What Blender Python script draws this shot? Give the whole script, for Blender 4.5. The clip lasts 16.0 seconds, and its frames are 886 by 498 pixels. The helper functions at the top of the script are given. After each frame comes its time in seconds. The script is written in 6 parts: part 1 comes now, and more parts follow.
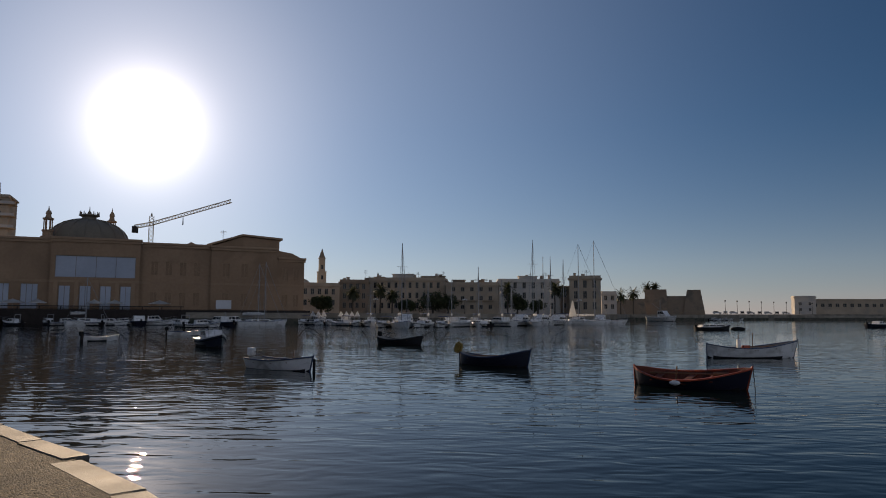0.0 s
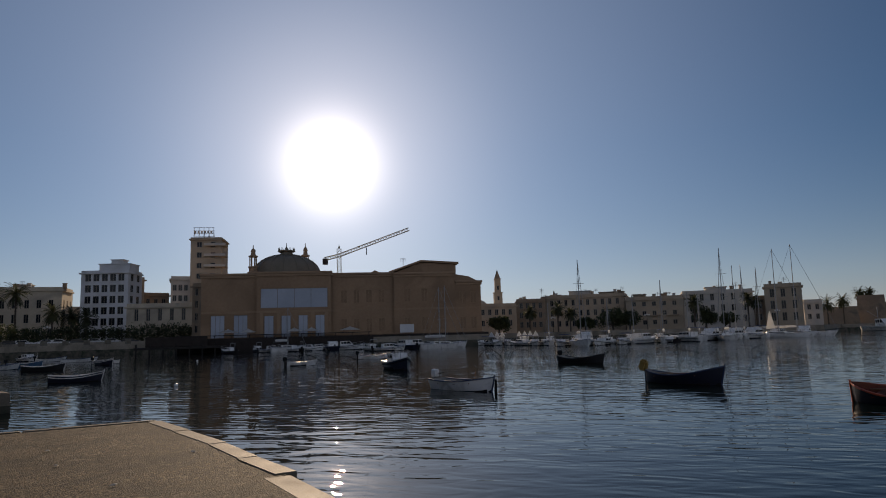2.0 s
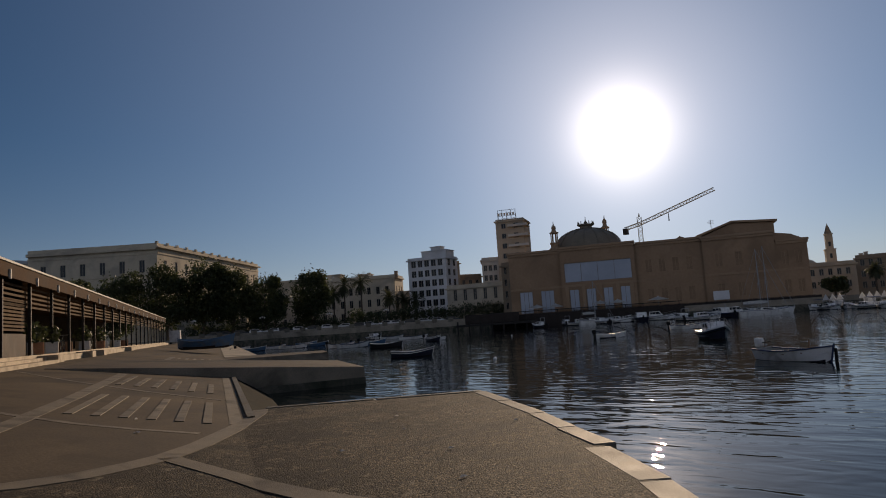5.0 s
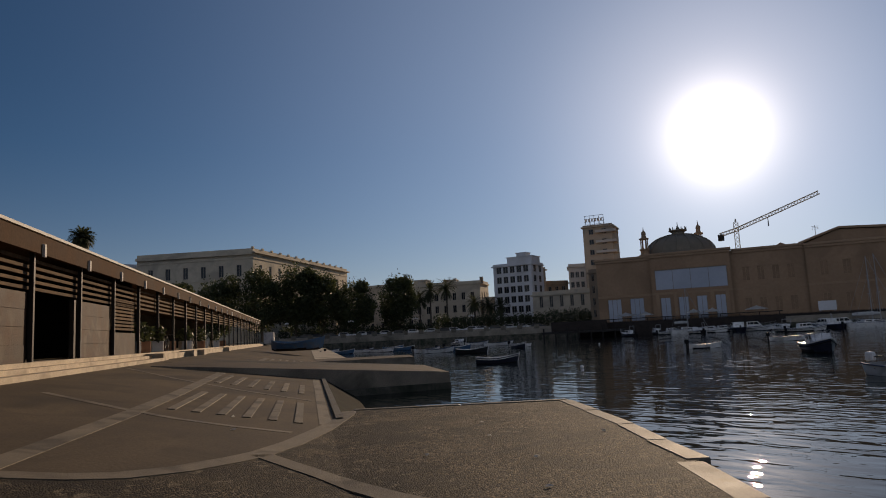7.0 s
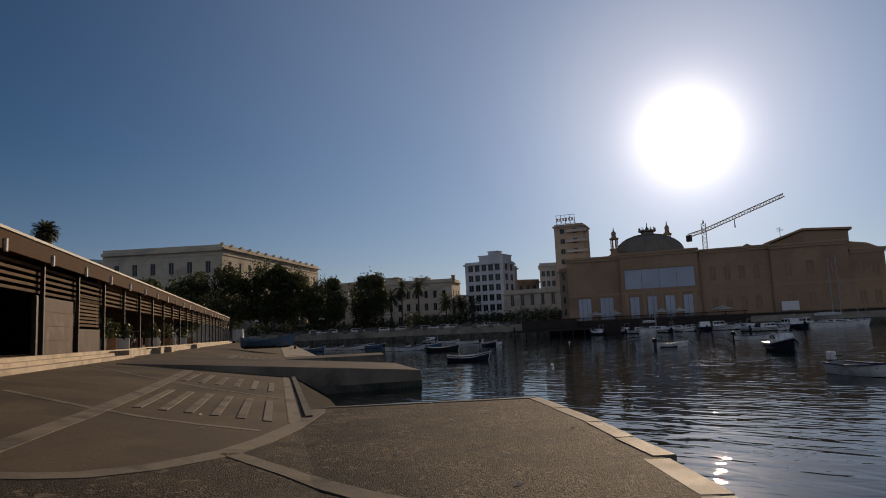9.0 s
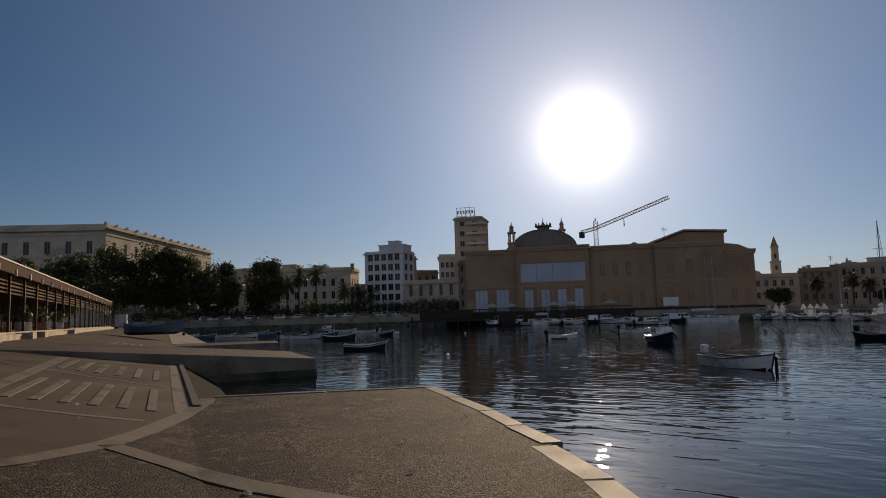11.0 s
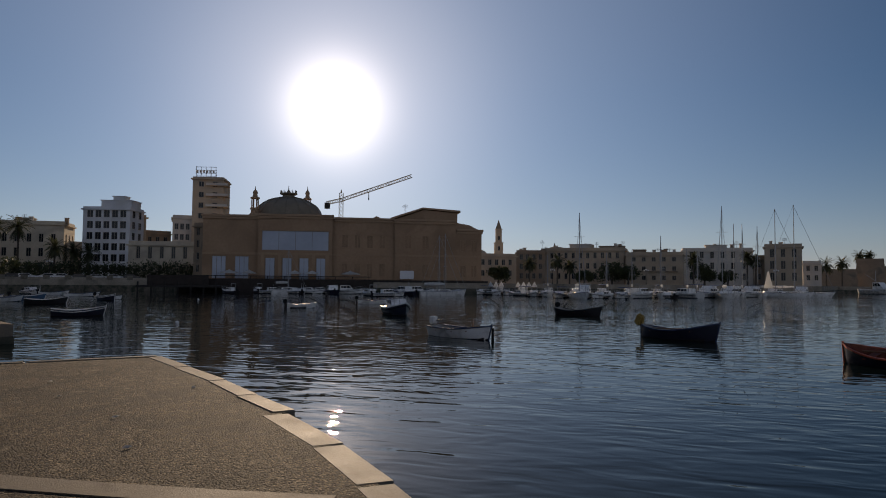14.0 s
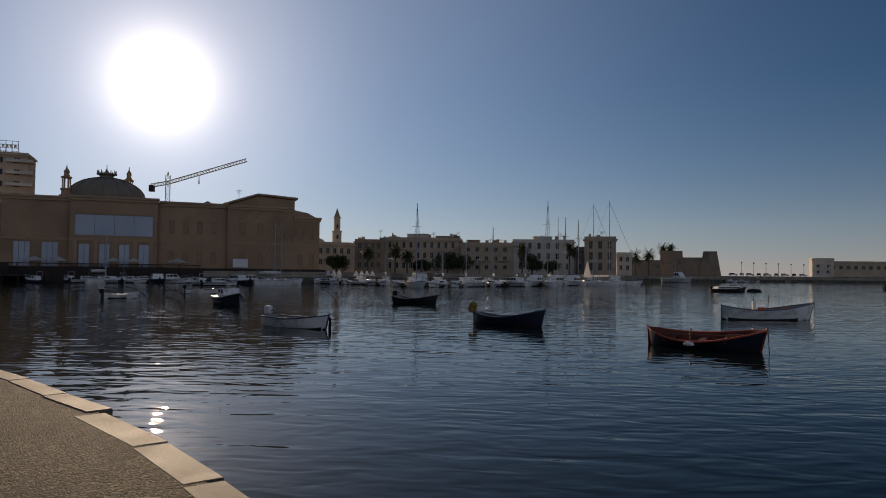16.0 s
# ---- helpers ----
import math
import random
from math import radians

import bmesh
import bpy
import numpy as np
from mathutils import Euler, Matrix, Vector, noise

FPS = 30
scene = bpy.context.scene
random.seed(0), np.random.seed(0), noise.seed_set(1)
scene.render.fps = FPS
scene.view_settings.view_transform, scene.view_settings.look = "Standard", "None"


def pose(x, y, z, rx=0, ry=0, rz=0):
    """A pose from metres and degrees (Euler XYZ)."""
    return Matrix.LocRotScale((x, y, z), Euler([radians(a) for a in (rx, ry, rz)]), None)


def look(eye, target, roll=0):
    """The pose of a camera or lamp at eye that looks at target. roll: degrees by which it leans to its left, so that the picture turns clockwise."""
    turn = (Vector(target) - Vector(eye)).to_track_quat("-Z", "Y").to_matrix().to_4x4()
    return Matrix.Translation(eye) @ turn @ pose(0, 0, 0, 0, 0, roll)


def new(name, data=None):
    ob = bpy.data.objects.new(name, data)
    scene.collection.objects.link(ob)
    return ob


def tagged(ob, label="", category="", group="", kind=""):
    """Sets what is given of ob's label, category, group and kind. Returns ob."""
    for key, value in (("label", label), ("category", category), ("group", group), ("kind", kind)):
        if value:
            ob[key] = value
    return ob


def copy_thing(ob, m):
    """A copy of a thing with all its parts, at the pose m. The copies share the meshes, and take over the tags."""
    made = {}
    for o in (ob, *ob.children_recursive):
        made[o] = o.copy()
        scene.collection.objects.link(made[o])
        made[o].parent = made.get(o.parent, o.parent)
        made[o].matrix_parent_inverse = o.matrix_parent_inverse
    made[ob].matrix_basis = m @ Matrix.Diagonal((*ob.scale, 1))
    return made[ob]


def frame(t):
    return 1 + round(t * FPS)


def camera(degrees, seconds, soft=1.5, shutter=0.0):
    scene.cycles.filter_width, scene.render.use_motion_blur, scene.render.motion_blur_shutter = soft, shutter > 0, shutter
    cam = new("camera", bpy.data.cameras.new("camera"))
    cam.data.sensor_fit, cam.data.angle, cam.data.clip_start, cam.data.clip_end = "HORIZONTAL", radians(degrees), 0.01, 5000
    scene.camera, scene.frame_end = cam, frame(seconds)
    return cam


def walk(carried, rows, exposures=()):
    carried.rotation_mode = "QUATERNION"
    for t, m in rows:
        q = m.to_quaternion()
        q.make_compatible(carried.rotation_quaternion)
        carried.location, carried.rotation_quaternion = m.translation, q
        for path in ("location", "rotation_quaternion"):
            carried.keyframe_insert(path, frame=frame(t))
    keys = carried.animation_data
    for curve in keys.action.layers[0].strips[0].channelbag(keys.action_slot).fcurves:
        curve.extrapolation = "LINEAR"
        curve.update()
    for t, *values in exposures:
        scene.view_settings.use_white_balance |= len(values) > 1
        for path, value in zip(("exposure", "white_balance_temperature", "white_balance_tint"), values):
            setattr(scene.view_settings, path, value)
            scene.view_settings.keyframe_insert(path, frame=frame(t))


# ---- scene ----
cam = camera(66.32, 16.0, soft=1.0)
PATH = [
    (0, pose(0, 0, 1.75, 95.44, -0.27, 1.33)),
    (0.5, pose(0, 0, 1.75, 96.41, -0.05, 3.96)),
    (1, pose(0, 0, 1.75, 96.97, 0.56, 7.40)),
    (1.5, pose(0, 0, 1.75, 97.09, 1.47, 11.68)),
    (2, pose(0, 0, 1.75, 97.23, 1.55, 16.21)),
    (2.5, pose(0, 0, 1.75, 96.55, 2.49, 21.02)),
    (3, pose(0, 0, 1.75, 96.05, 3.15, 25.50)),
    (3.5, pose(0, 0, 1.75, 95.73, 3.88, 29.62)),
    (4, pose(0, 0, 1.75, 95.77, 3.77, 33.65)),
    (4.5, pose(0, 0, 1.75, 95.98, 4.10, 37.73)),
    (5, pose(0, 0, 1.75, 96.15, 3.80, 41.60)),
    (7.5, pose(0, 0, 1.75, 97.14, 2.76, 48.96)),
    (8, pose(0, 0, 1.75, 97.10, 2.76, 48.18)),
    (10.5, pose(0, 0, 1.75, 95.93, 1.85, 41.08)),
    (11, pose(0, 0, 1.75, 95.61, 1.55, 37.77)),
    (11.5, pose(0, 0, 1.75, 95.27, 1.09, 34.49)),
    (12, pose(0, 0, 1.75, 94.73, 0.58, 31.04)),
    (12.5, pose(0, 0, 1.75, 94.08, -0.16, 27.59)),
    (13, pose(0, 0, 1.75, 93.74, -0.25, 24.16)),
    (13.5, pose(0, 0, 1.75, 93.25, -0.38, 20.47)),
    (14, pose(0, 0, 1.75, 92.86, -0.52, 16.16)),
    (14.5, pose(0, 0, 1.75, 92.56, -0.76, 12.27)),
    (15, pose(0, 0, 1.75, 92.34, -0.77, 8.69)),
    (15.5, pose(0, 0, 1.75, 92.21, -0.73, 5.42)),
    (16, pose(0, 0, 1.75, 92.06, -0.64, 2.56)),
]
walk(cam, PATH, [(0, 0.15, 7400, 19), (1.5, 0.08, 7400, 19), (3.5, -0.08, 7400, 19), (5, -0.05, 7400, 19), (8, 0.06, 7400, 19), (12.5, -0.05, 7400, 19), (14.5, 0.0, 7400, 19), (16, 0.0, 7400, 19)])

# ---------------------------------------------------------------- light
SUN_AZ, SUN_EL = 25.4, 14.45
sun_dir = Vector((-math.sin(radians(SUN_AZ)) * math.cos(radians(SUN_EL)),
                  math.cos(radians(SUN_AZ)) * math.cos(radians(SUN_EL)), math.sin(radians(SUN_EL))))

world = bpy.data.worlds.new("sky")
scene.world = world
world.use_nodes = True
wn, wl = world.node_tree.nodes, world.node_tree.links
wn.clear()
w_out = wn.new("ShaderNodeOutputWorld")
w_bg = wn.new("ShaderNodeBackground")
w_sky = wn.new("ShaderNodeTexSky")
w_sky.sky_type = "NISHITA"
w_sky.sun_disc = False
w_sky.sun_elevation = radians(SUN_EL)
w_sky.sun_rotation = radians(-SUN_AZ)
w_sky.air_density, w_sky.dust_density, w_sky.ozone_density = 1.0, 0.0, 3.0
w_bg.inputs["Strength"].default_value = 0.026
# bright haze round the sun, with lens bloom painted into the sky
w_co = wn.new("ShaderNodeTexCoord")
w_dot = wn.new("ShaderNodeVectorMath")
w_dot.operation = "DOT_PRODUCT"
w_dot.inputs[1].default_value = sun_dir
wl.new(w_co.outputs["Generated"], w_dot.inputs[0])
w_max = wn.new("ShaderNodeMath")
w_max.operation = "MAXIMUM"
w_max.inputs[1].default_value = 0.0
wl.new(w_dot.outputs["Value"], w_max.inputs[0])


def halo(power, gain):
    p = wn.new("ShaderNodeMath")
    p.operation = "POWER"
    p.inputs[1].default_value = power
    wl.new(w_max.outputs[0], p.inputs[0])
    m = wn.new("ShaderNodeMath")
    m.operation = "MULTIPLY"
    m.inputs[1].default_value = gain
    wl.new(p.outputs[0], m.inputs[0])
    return m


h1, h2, h3 = halo(560, 1.15), halo(60, 0.37), halo(7, 0.27)
w_a1 = wn.new("ShaderNodeMath")
w_a1.operation = "ADD"
wl.new(h1.outputs[0], w_a1.inputs[0])
wl.new(h2.outputs[0], w_a1.inputs[1])
w_a2 = wn.new("ShaderNodeMath")
w_a2.operation = "ADD"
wl.new(w_a1.outputs[0], w_a2.inputs[0])
w_a2.inputs[1].default_value = 0.0
w_bg4 = wn.new("ShaderNodeBackground")
w_bg4.inputs["Color"].default_value = (0.68, 0.82, 1.0, 1)
wl.new(h3.outputs[0], w_bg4.inputs["Strength"])
# pale haze that thickens towards the horizon
w_sep = wn.new("ShaderNodeSeparateXYZ")
wl.new(w_co.outputs["Generated"], w_sep.inputs[0])
w_abs = wn.new("ShaderNodeMath")
w_abs.operation = "ABSOLUTE"
wl.new(w_sep.outputs["Z"], w_abs.inputs[0])
w_inv = wn.new("ShaderNodeMath")
w_inv.operation = "SUBTRACT"
w_inv.inputs[0].default_value = 1.0
wl.new(w_abs.outputs[0], w_inv.inputs[1])
w_pow = wn.new("ShaderNodeMath")
w_pow.operation = "POWER"
w_pow.inputs[1].default_value = 7.0
wl.new(w_inv.outputs[0], w_pow.inputs[0])
w_hz = wn.new("ShaderNodeMath")
w_hz.operation = "MULTIPLY"
w_hz.inputs[1].default_value = 0.15
wl.new(w_pow.outputs[0], w_hz.inputs[0])
w_bg3 = wn.new("ShaderNodeBackground")
w_bg3.inputs["Color"].default_value = (0.66, 0.78, 1.3, 1)
wl.new(w_hz.outputs[0], w_bg3.inputs["Strength"])
w_bg2 = wn.new("ShaderNodeBackground")
w_bg2.inputs["Color"].default_value = (1.0, 0.97, 0.93, 1)
wl.new(w_a2.outputs[0], w_bg2.inputs["Strength"])
w_add = wn.new("ShaderNodeAddShader")
w_sat = wn.new("ShaderNodeHueSaturation")
w_sat.inputs["Saturation"].default_value = 1.5
w_sat.inputs["Hue"].default_value = 0.504
w_sat.inputs["Value"].default_value = 0.95
wl.new(w_sky.outputs[0], w_sat.inputs["Color"])
wl.new(w_sat.outputs[0], w_bg.inputs["Color"])
wl.new(w_bg.outputs[0], w_add.inputs[0])
wl.new(w_bg2.outputs[0], w_add.inputs[1])
w_add2 = wn.new("ShaderNodeAddShader")
wl.new(w_add.outputs[0], w_add2.inputs[0])
wl.new(w_bg3.outputs[0], w_add2.inputs[1])
# scattering of clear air: as strong away from the sun as towards it
w_sq = wn.new("ShaderNodeMath")
w_sq.operation = "MULTIPLY"
wl.new(w_dot.outputs["Value"], w_sq.inputs[0])
wl.new(w_dot.outputs["Value"], w_sq.inputs[1])
w_ray = wn.new("ShaderNodeMath")
w_ray.operation = "MULTIPLY_ADD"
w_ray.inputs[1].default_value = 0.09
w_ray.inputs[2].default_value = 0.022
wl.new(w_sq.outputs[0], w_ray.inputs[0])
w_bg5 = wn.new("ShaderNodeBackground")
w_bg5.inputs["Color"].default_value = (0.30, 0.52, 1.0, 1)
wl.new(w_ray.outputs[0], w_bg5.inputs["Strength"])
# fill light added to the unseen sky opposite the sun, brightening shaded fronts
w_back = wn.new("ShaderNodeMapRange")
w_back.interpolation_type = "SMOOTHSTEP"
w_back.inputs["From Min"].default_value, w_back.inputs["From Max"].default_value = 0.15, -0.9
w_back.inputs["To Min"].default_value, w_back.inputs["To Max"].default_value = 0.0, 0.24
wl.new(w_dot.outputs["Value"], w_back.inputs["Value"])
w_bg6 = wn.new("ShaderNodeBackground")
w_bg6.inputs["Color"].default_value = (0.80, 0.86, 1.0, 1)
wl.new(w_back.outputs["Result"], w_bg6.inputs["Strength"])
w_add5 = wn.new("ShaderNodeAddShader")
w_add4 = wn.new("ShaderNodeAddShader")
w_add3 = wn.new("ShaderNodeAddShader")
wl.new(w_add2.outputs[0], w_add3.inputs[0])
wl.new(w_bg4.outputs[0], w_add3.inputs[1])
wl.new(w_add3.outputs[0], w_add4.inputs[0])
wl.new(w_bg5.outputs[0], w_add4.inputs[1])
wl.new(w_add4.outputs[0], w_add5.inputs[0])
wl.new(w_bg6.outputs[0], w_add5.inputs[1])
wl.new(w_add5.outputs[0], w_out.inputs["Surface"])

sun = new("sun", bpy.data.lights.new("sun", "SUN"))
sun.data.energy, sun.data.angle, sun.data.color = 3.4, radians(0.53), (1.0, 0.84, 0.62)
sun.matrix_world = look((0, 0, 60), Vector((0, 0, 60)) - sun_dir)

# ---------------------------------------------------------------- materials


def rgb(c):
    return (c[0], c[1], c[2], 1)


def surface(name, base, alt=None, rough=0.7, metal=0.0, scale=1.0, bump=0.2, fine=14.0, vary=0.0, spec=0.15, stain=None, stain_scale=0.25, relief=0.03, grain=0.45):
    """A paint, stone or wood surface: two colours mixed by noise at two scales, stains and fine relief."""
    m = bpy.data.materials.new(name)
    m.use_nodes = True
    n, l = m.node_tree.nodes, m.node_tree.links
    b = n["Principled BSDF"]
    b.inputs["Metallic"].default_value = metal
    b.inputs["Specular IOR Level"].default_value = spec
    co = n.new("ShaderNodeTexCoord")
    ge = n.new("ShaderNodeNewGeometry")
    alt = alt or tuple(v * 0.7 for v in base)
    big = n.new("ShaderNodeTexNoise")
    big.inputs["Scale"].default_value, big.inputs["Detail"].default_value = scale, 5
    l.new(ge.outputs["Position"], big.inputs["Vector"])
    small = n.new("ShaderNodeTexNoise")
    small.inputs["Scale"].default_value, small.inputs["Detail"].default_value = scale * fine, 4
    l.new(ge.outputs["Position"], small.inputs["Vector"])
    ramp = n.new("ShaderNodeValToRGB")
    ramp.color_ramp.elements[0].position, ramp.color_ramp.elements[1].position = 0.35, 0.68
    ramp.color_ramp.elements[0].color, ramp.color_ramp.elements[1].color = rgb(alt), rgb(base)
    l.new(big.outputs["Fac"], ramp.inputs["Fac"])
    mix = n.new("ShaderNodeMix")
    mix.data_type, mix.blend_type = "RGBA", "OVERLAY"
    mix.inputs["Factor"].default_value = grain
    l.new(ramp.outputs["Color"], mix.inputs["A"])
    l.new(small.outputs["Fac"], mix.inputs["B"])
    last = mix.outputs["Result"]
    if stain:
        st = n.new("ShaderNodeTexNoise")
        st.inputs["Scale"].default_value, st.inputs["Detail"].default_value, st.inputs["Distortion"].default_value = stain_scale, 6, 0.6
        l.new(ge.outputs["Position"], st.inputs["Vector"])
        sr = n.new("ShaderNodeMapRange")
        sr.inputs["From Min"].default_value, sr.inputs["From Max"].default_value = 0.5, 0.66
        l.new(st.outputs["Fac"], sr.inputs["Value"])
        sm = n.new("ShaderNodeMix")
        sm.data_type = "RGBA"
        sm.inputs["B"].default_value = rgb(stain)
        l.new(sr.outputs["Result"], sm.inputs["Factor"])
        l.new(last, sm.inputs["A"])
        last = sm.outputs["Result"]
    if vary:
        oi = n.new("ShaderNodeObjectInfo")
        hs = n.new("ShaderNodeHueSaturation")
        mr = n.new("ShaderNodeMapRange")
        mr.inputs["To Min"].default_value, mr.inputs["To Max"].default_value = 1 - vary, 1 + vary
        l.new(oi.outputs["Random"], mr.inputs["Value"])
        l.new(mr.outputs["Result"], hs.inputs["Value"])
        l.new(last, hs.inputs["Color"])
        last = hs.outputs["Color"]
    l.new(last, b.inputs["Base Color"])
    rr = n.new("ShaderNodeMapRange")
    rr.inputs["To Min"].default_value, rr.inputs["To Max"].default_value = max(0.02, rough - 0.12), min(1, rough + 0.12)
    l.new(big.outputs["Fac"], rr.inputs["Value"])
    l.new(rr.outputs["Result"], b.inputs["Roughness"])
    if bump:
        bp = n.new("ShaderNodeBump")
        bp.inputs["Strength"].default_value, bp.inputs["Distance"].default_value = bump, relief
        l.new(small.outputs["Fac"], bp.inputs["Height"])
        l.new(bp.outputs["Normal"], b.inputs["Normal"])
    return m


def glass(name, tint=(0.015, 0.017, 0.02), rough=0.12):
    """Window panes of far houses: dark glossy glass in front of unlit rooms."""
    m = bpy.data.materials.new(name)
    m.use_nodes = True
    b = m.node_tree.nodes["Principled BSDF"]
    b.inputs["Base Color"].default_value = rgb(tint)
    b.inputs["Roughness"].default_value = rough
    b.inputs["Specular IOR Level"].default_value = 0.25
    return m


def water_material():
    m = bpy.data.materials.new("harbour_water")
    m.use_nodes = True
    n, l = m.node_tree.nodes, m.node_tree.links
    b = n["Principled BSDF"]
    b.inputs["Base Color"].default_value = (0.004, 0.009, 0.008, 1)
    b.inputs["Roughness"].default_value = 0.01
    b.inputs["IOR"].default_value = 1.18
    ge = n.new("ShaderNodeNewGeometry")
    heights = []
    # ripples run across the bay, long along x and short along y
    for sx, sy, detail, gain, warp in ((0.10, 0.2, 1, 1.0, 0.5), (0.42, 1.0, 1, 1.15, 1.0), (1.1, 2.3, 0.6, 0.6, 1.0), (3.4, 6.0, 0, 0.06, 0.3)):
        mp = n.new("ShaderNodeMapping")
        mp.inputs["Rotation"].default_value = (0, 0, radians(-9))
        mp.inputs["Scale"].default_value = (sx, sy, 1)
        l.new(ge.outputs["Position"], mp.inputs["Vector"])
        tx = n.new("ShaderNodeTexNoise")
        tx.inputs["Scale"].default_value, tx.inputs["Detail"].default_value, tx.inputs["Distortion"].default_value = 1.0, detail, warp
        l.new(mp.outputs[0], tx.inputs["Vector"])
        g = n.new("ShaderNodeMath")
        g.operation = "MULTIPLY"
        g.inputs[1].default_value = gain
        l.new(tx.outputs["Fac"], g.inputs[0])
        heights.append(g.outputs[0])
    total = heights[0]
    for h in heights[1:]:
        a = n.new("ShaderNodeMath")
        a.operation = "ADD"
        l.new(total, a.inputs[0])
        l.new(h, a.inputs[1])
        total = a.outputs[0]
    # calm and ruffled patches
    pt = n.new("ShaderNodeTexNoise")
    pt.inputs["Scale"].default_value, pt.inputs["Detail"].default_value = 0.06, 3
    l.new(ge.outputs["Position"], pt.inputs["Vector"])
    pr = n.new("ShaderNodeMapRange")
    pr.inputs["From Min"].default_value, pr.inputs["From Max"].default_value = 0.35, 0.65
    pr.inputs["To Min"].default_value, pr.inputs["To Max"].default_value = 0.5, 1.0
    l.new(pt.outputs["Fac"], pr.inputs["Value"])
    bp = n.new("ShaderNodeBump")
    bp.inputs["Distance"].default_value = 0.033
    l.new(pr.outputs["Result"], bp.inputs["Strength"])
    l.new(total, bp.inputs["Height"])
    l.new(bp.outputs["Normal"], b.inputs["Normal"])
    return m


def cloth_material():
    """White canvas that lets some of the sun through."""
    m = surface("white_canvas", (0.80, 0.79, 0.76), (0.70, 0.69, 0.66), 0.8, scale=2, bump=0.1)
    n, l = m.node_tree.nodes, m.node_tree.links
    tr = n.new("ShaderNodeBsdfTranslucent")
    tr.inputs["Color"].default_value = (0.80, 0.78, 0.74, 1)
    mx = n.new("ShaderNodeMixShader")
    mx.inputs["Fac"].default_value = 0.5
    l.new(n["Principled BSDF"].outputs[0], mx.inputs[1])
    l.new(tr.outputs[0], mx.inputs[2])
    l.new(mx.outputs[0], n["Material Output"].inputs["Surface"])
    return m


def asphalt_material():
    """Coarse old asphalt: small pale and dark stones in a brown binder, with scuffed and stained patches."""
    m = bpy.data.materials.new("quay_asphalt")
    m.use_nodes = True
    n, l = m.node_tree.nodes, m.node_tree.links
    b = n["Principled BSDF"]
    b.inputs["Specular IOR Level"].default_value = 0.14
    b.inputs["Roughness"].default_value = 0.85
    ge = n.new("ShaderNodeNewGeometry")
    vo = n.new("ShaderNodeTexVoronoi")
    vo.inputs["Scale"].default_value = 46
    l.new(ge.outputs["Position"], vo.inputs["Vector"])
    stones = n.new("ShaderNodeValToRGB")
    e = stones.color_ramp.elements
    e[0].color, e[1].color = (0.012, 0.009, 0.006, 1), (0.25, 0.19, 0.118, 1)
    e[0].position, e[1].position = 0.15, 1.0
    mid = e.new(0.6)
    mid.color = (0.042, 0.031, 0.018, 1)
    sp = n.new("ShaderNodeSeparateColor")
    l.new(vo.outputs["Color"], sp.inputs[0])
    l.new(sp.outputs[0], stones.inputs["Fac"])
    last = stones.outputs["Color"]
    for scale, lo, hi, col, amount in ((0.4, 0.5, 0.6, (0.09, 0.069, 0.042), 0.5), (0.9, 0.5, 0.62, (0.022, 0.018, 0.012), 0.75), (0.23, 0.5, 0.58, (0.028, 0.022, 0.015), 0.6), (4.5, 0.6, 0.68, (0.22, 0.18, 0.12), 0.5)):
        t = n.new("ShaderNodeTexNoise")
        t.inputs["Scale"].default_value, t.inputs["Detail"].default_value, t.inputs["Distortion"].default_value = scale, 7, 0.8
        l.new(ge.outputs["Position"], t.inputs["Vector"])
        mr = n.new("ShaderNodeMapRange")
        mr.inputs["From Min"].default_value, mr.inputs["From Max"].default_value, mr.inputs["To Max"].default_value = lo, hi, amount
        l.new(t.outputs["Fac"], mr.inputs["Value"])
        mx = n.new("ShaderNodeMix")
        mx.data_type = "RGBA"
        mx.inputs["B"].default_value = rgb(col)
        l.new(mr.outputs["Result"], mx.inputs["Factor"])
        l.new(last, mx.inputs["A"])
        last = mx.outputs["Result"]
    l.new(last, b.inputs["Base Color"])
    bp = n.new("ShaderNodeBump")
    bp.inputs["Strength"].default_value, bp.inputs["Distance"].default_value = 0.9, 0.012
    bp.invert = True
    l.new(vo.outputs["Distance"], bp.inputs["Height"])
    l.new(bp.outputs["Normal"], b.inputs["Normal"])
    return m


def leaf_material(name, a, b_):
    m = bpy.data.materials.new(name)
    m.use_nodes = True
    n, l = m.node_tree.nodes, m.node_tree.links
    b = n["Principled BSDF"]
    ge = n.new("ShaderNodeNewGeometry")
    ramp = n.new("ShaderNodeValToRGB")
    ramp.color_ramp.elements[0].color, ramp.color_ramp.elements[1].color = rgb(a), rgb(b_)
    l.new(ge.outputs["Random Per Island"], ramp.inputs["Fac"])
    l.new(ramp.outputs["Color"], b.inputs["Base Color"])
    b.inputs["Roughness"].default_value = 0.55
    tr = n.new("ShaderNodeBsdfTranslucent")
    l.new(ramp.outputs["Color"], tr.inputs["Color"])
    mx = n.new("ShaderNodeMixShader")
    mx.inputs[0].default_value = 0.4
    l.new(b.outputs[0], mx.inputs[1])
    l.new(tr.outputs[0], mx.inputs[2])
    l.new(mx.outputs[0], n["Material Output"].inputs["Surface"])
    return m


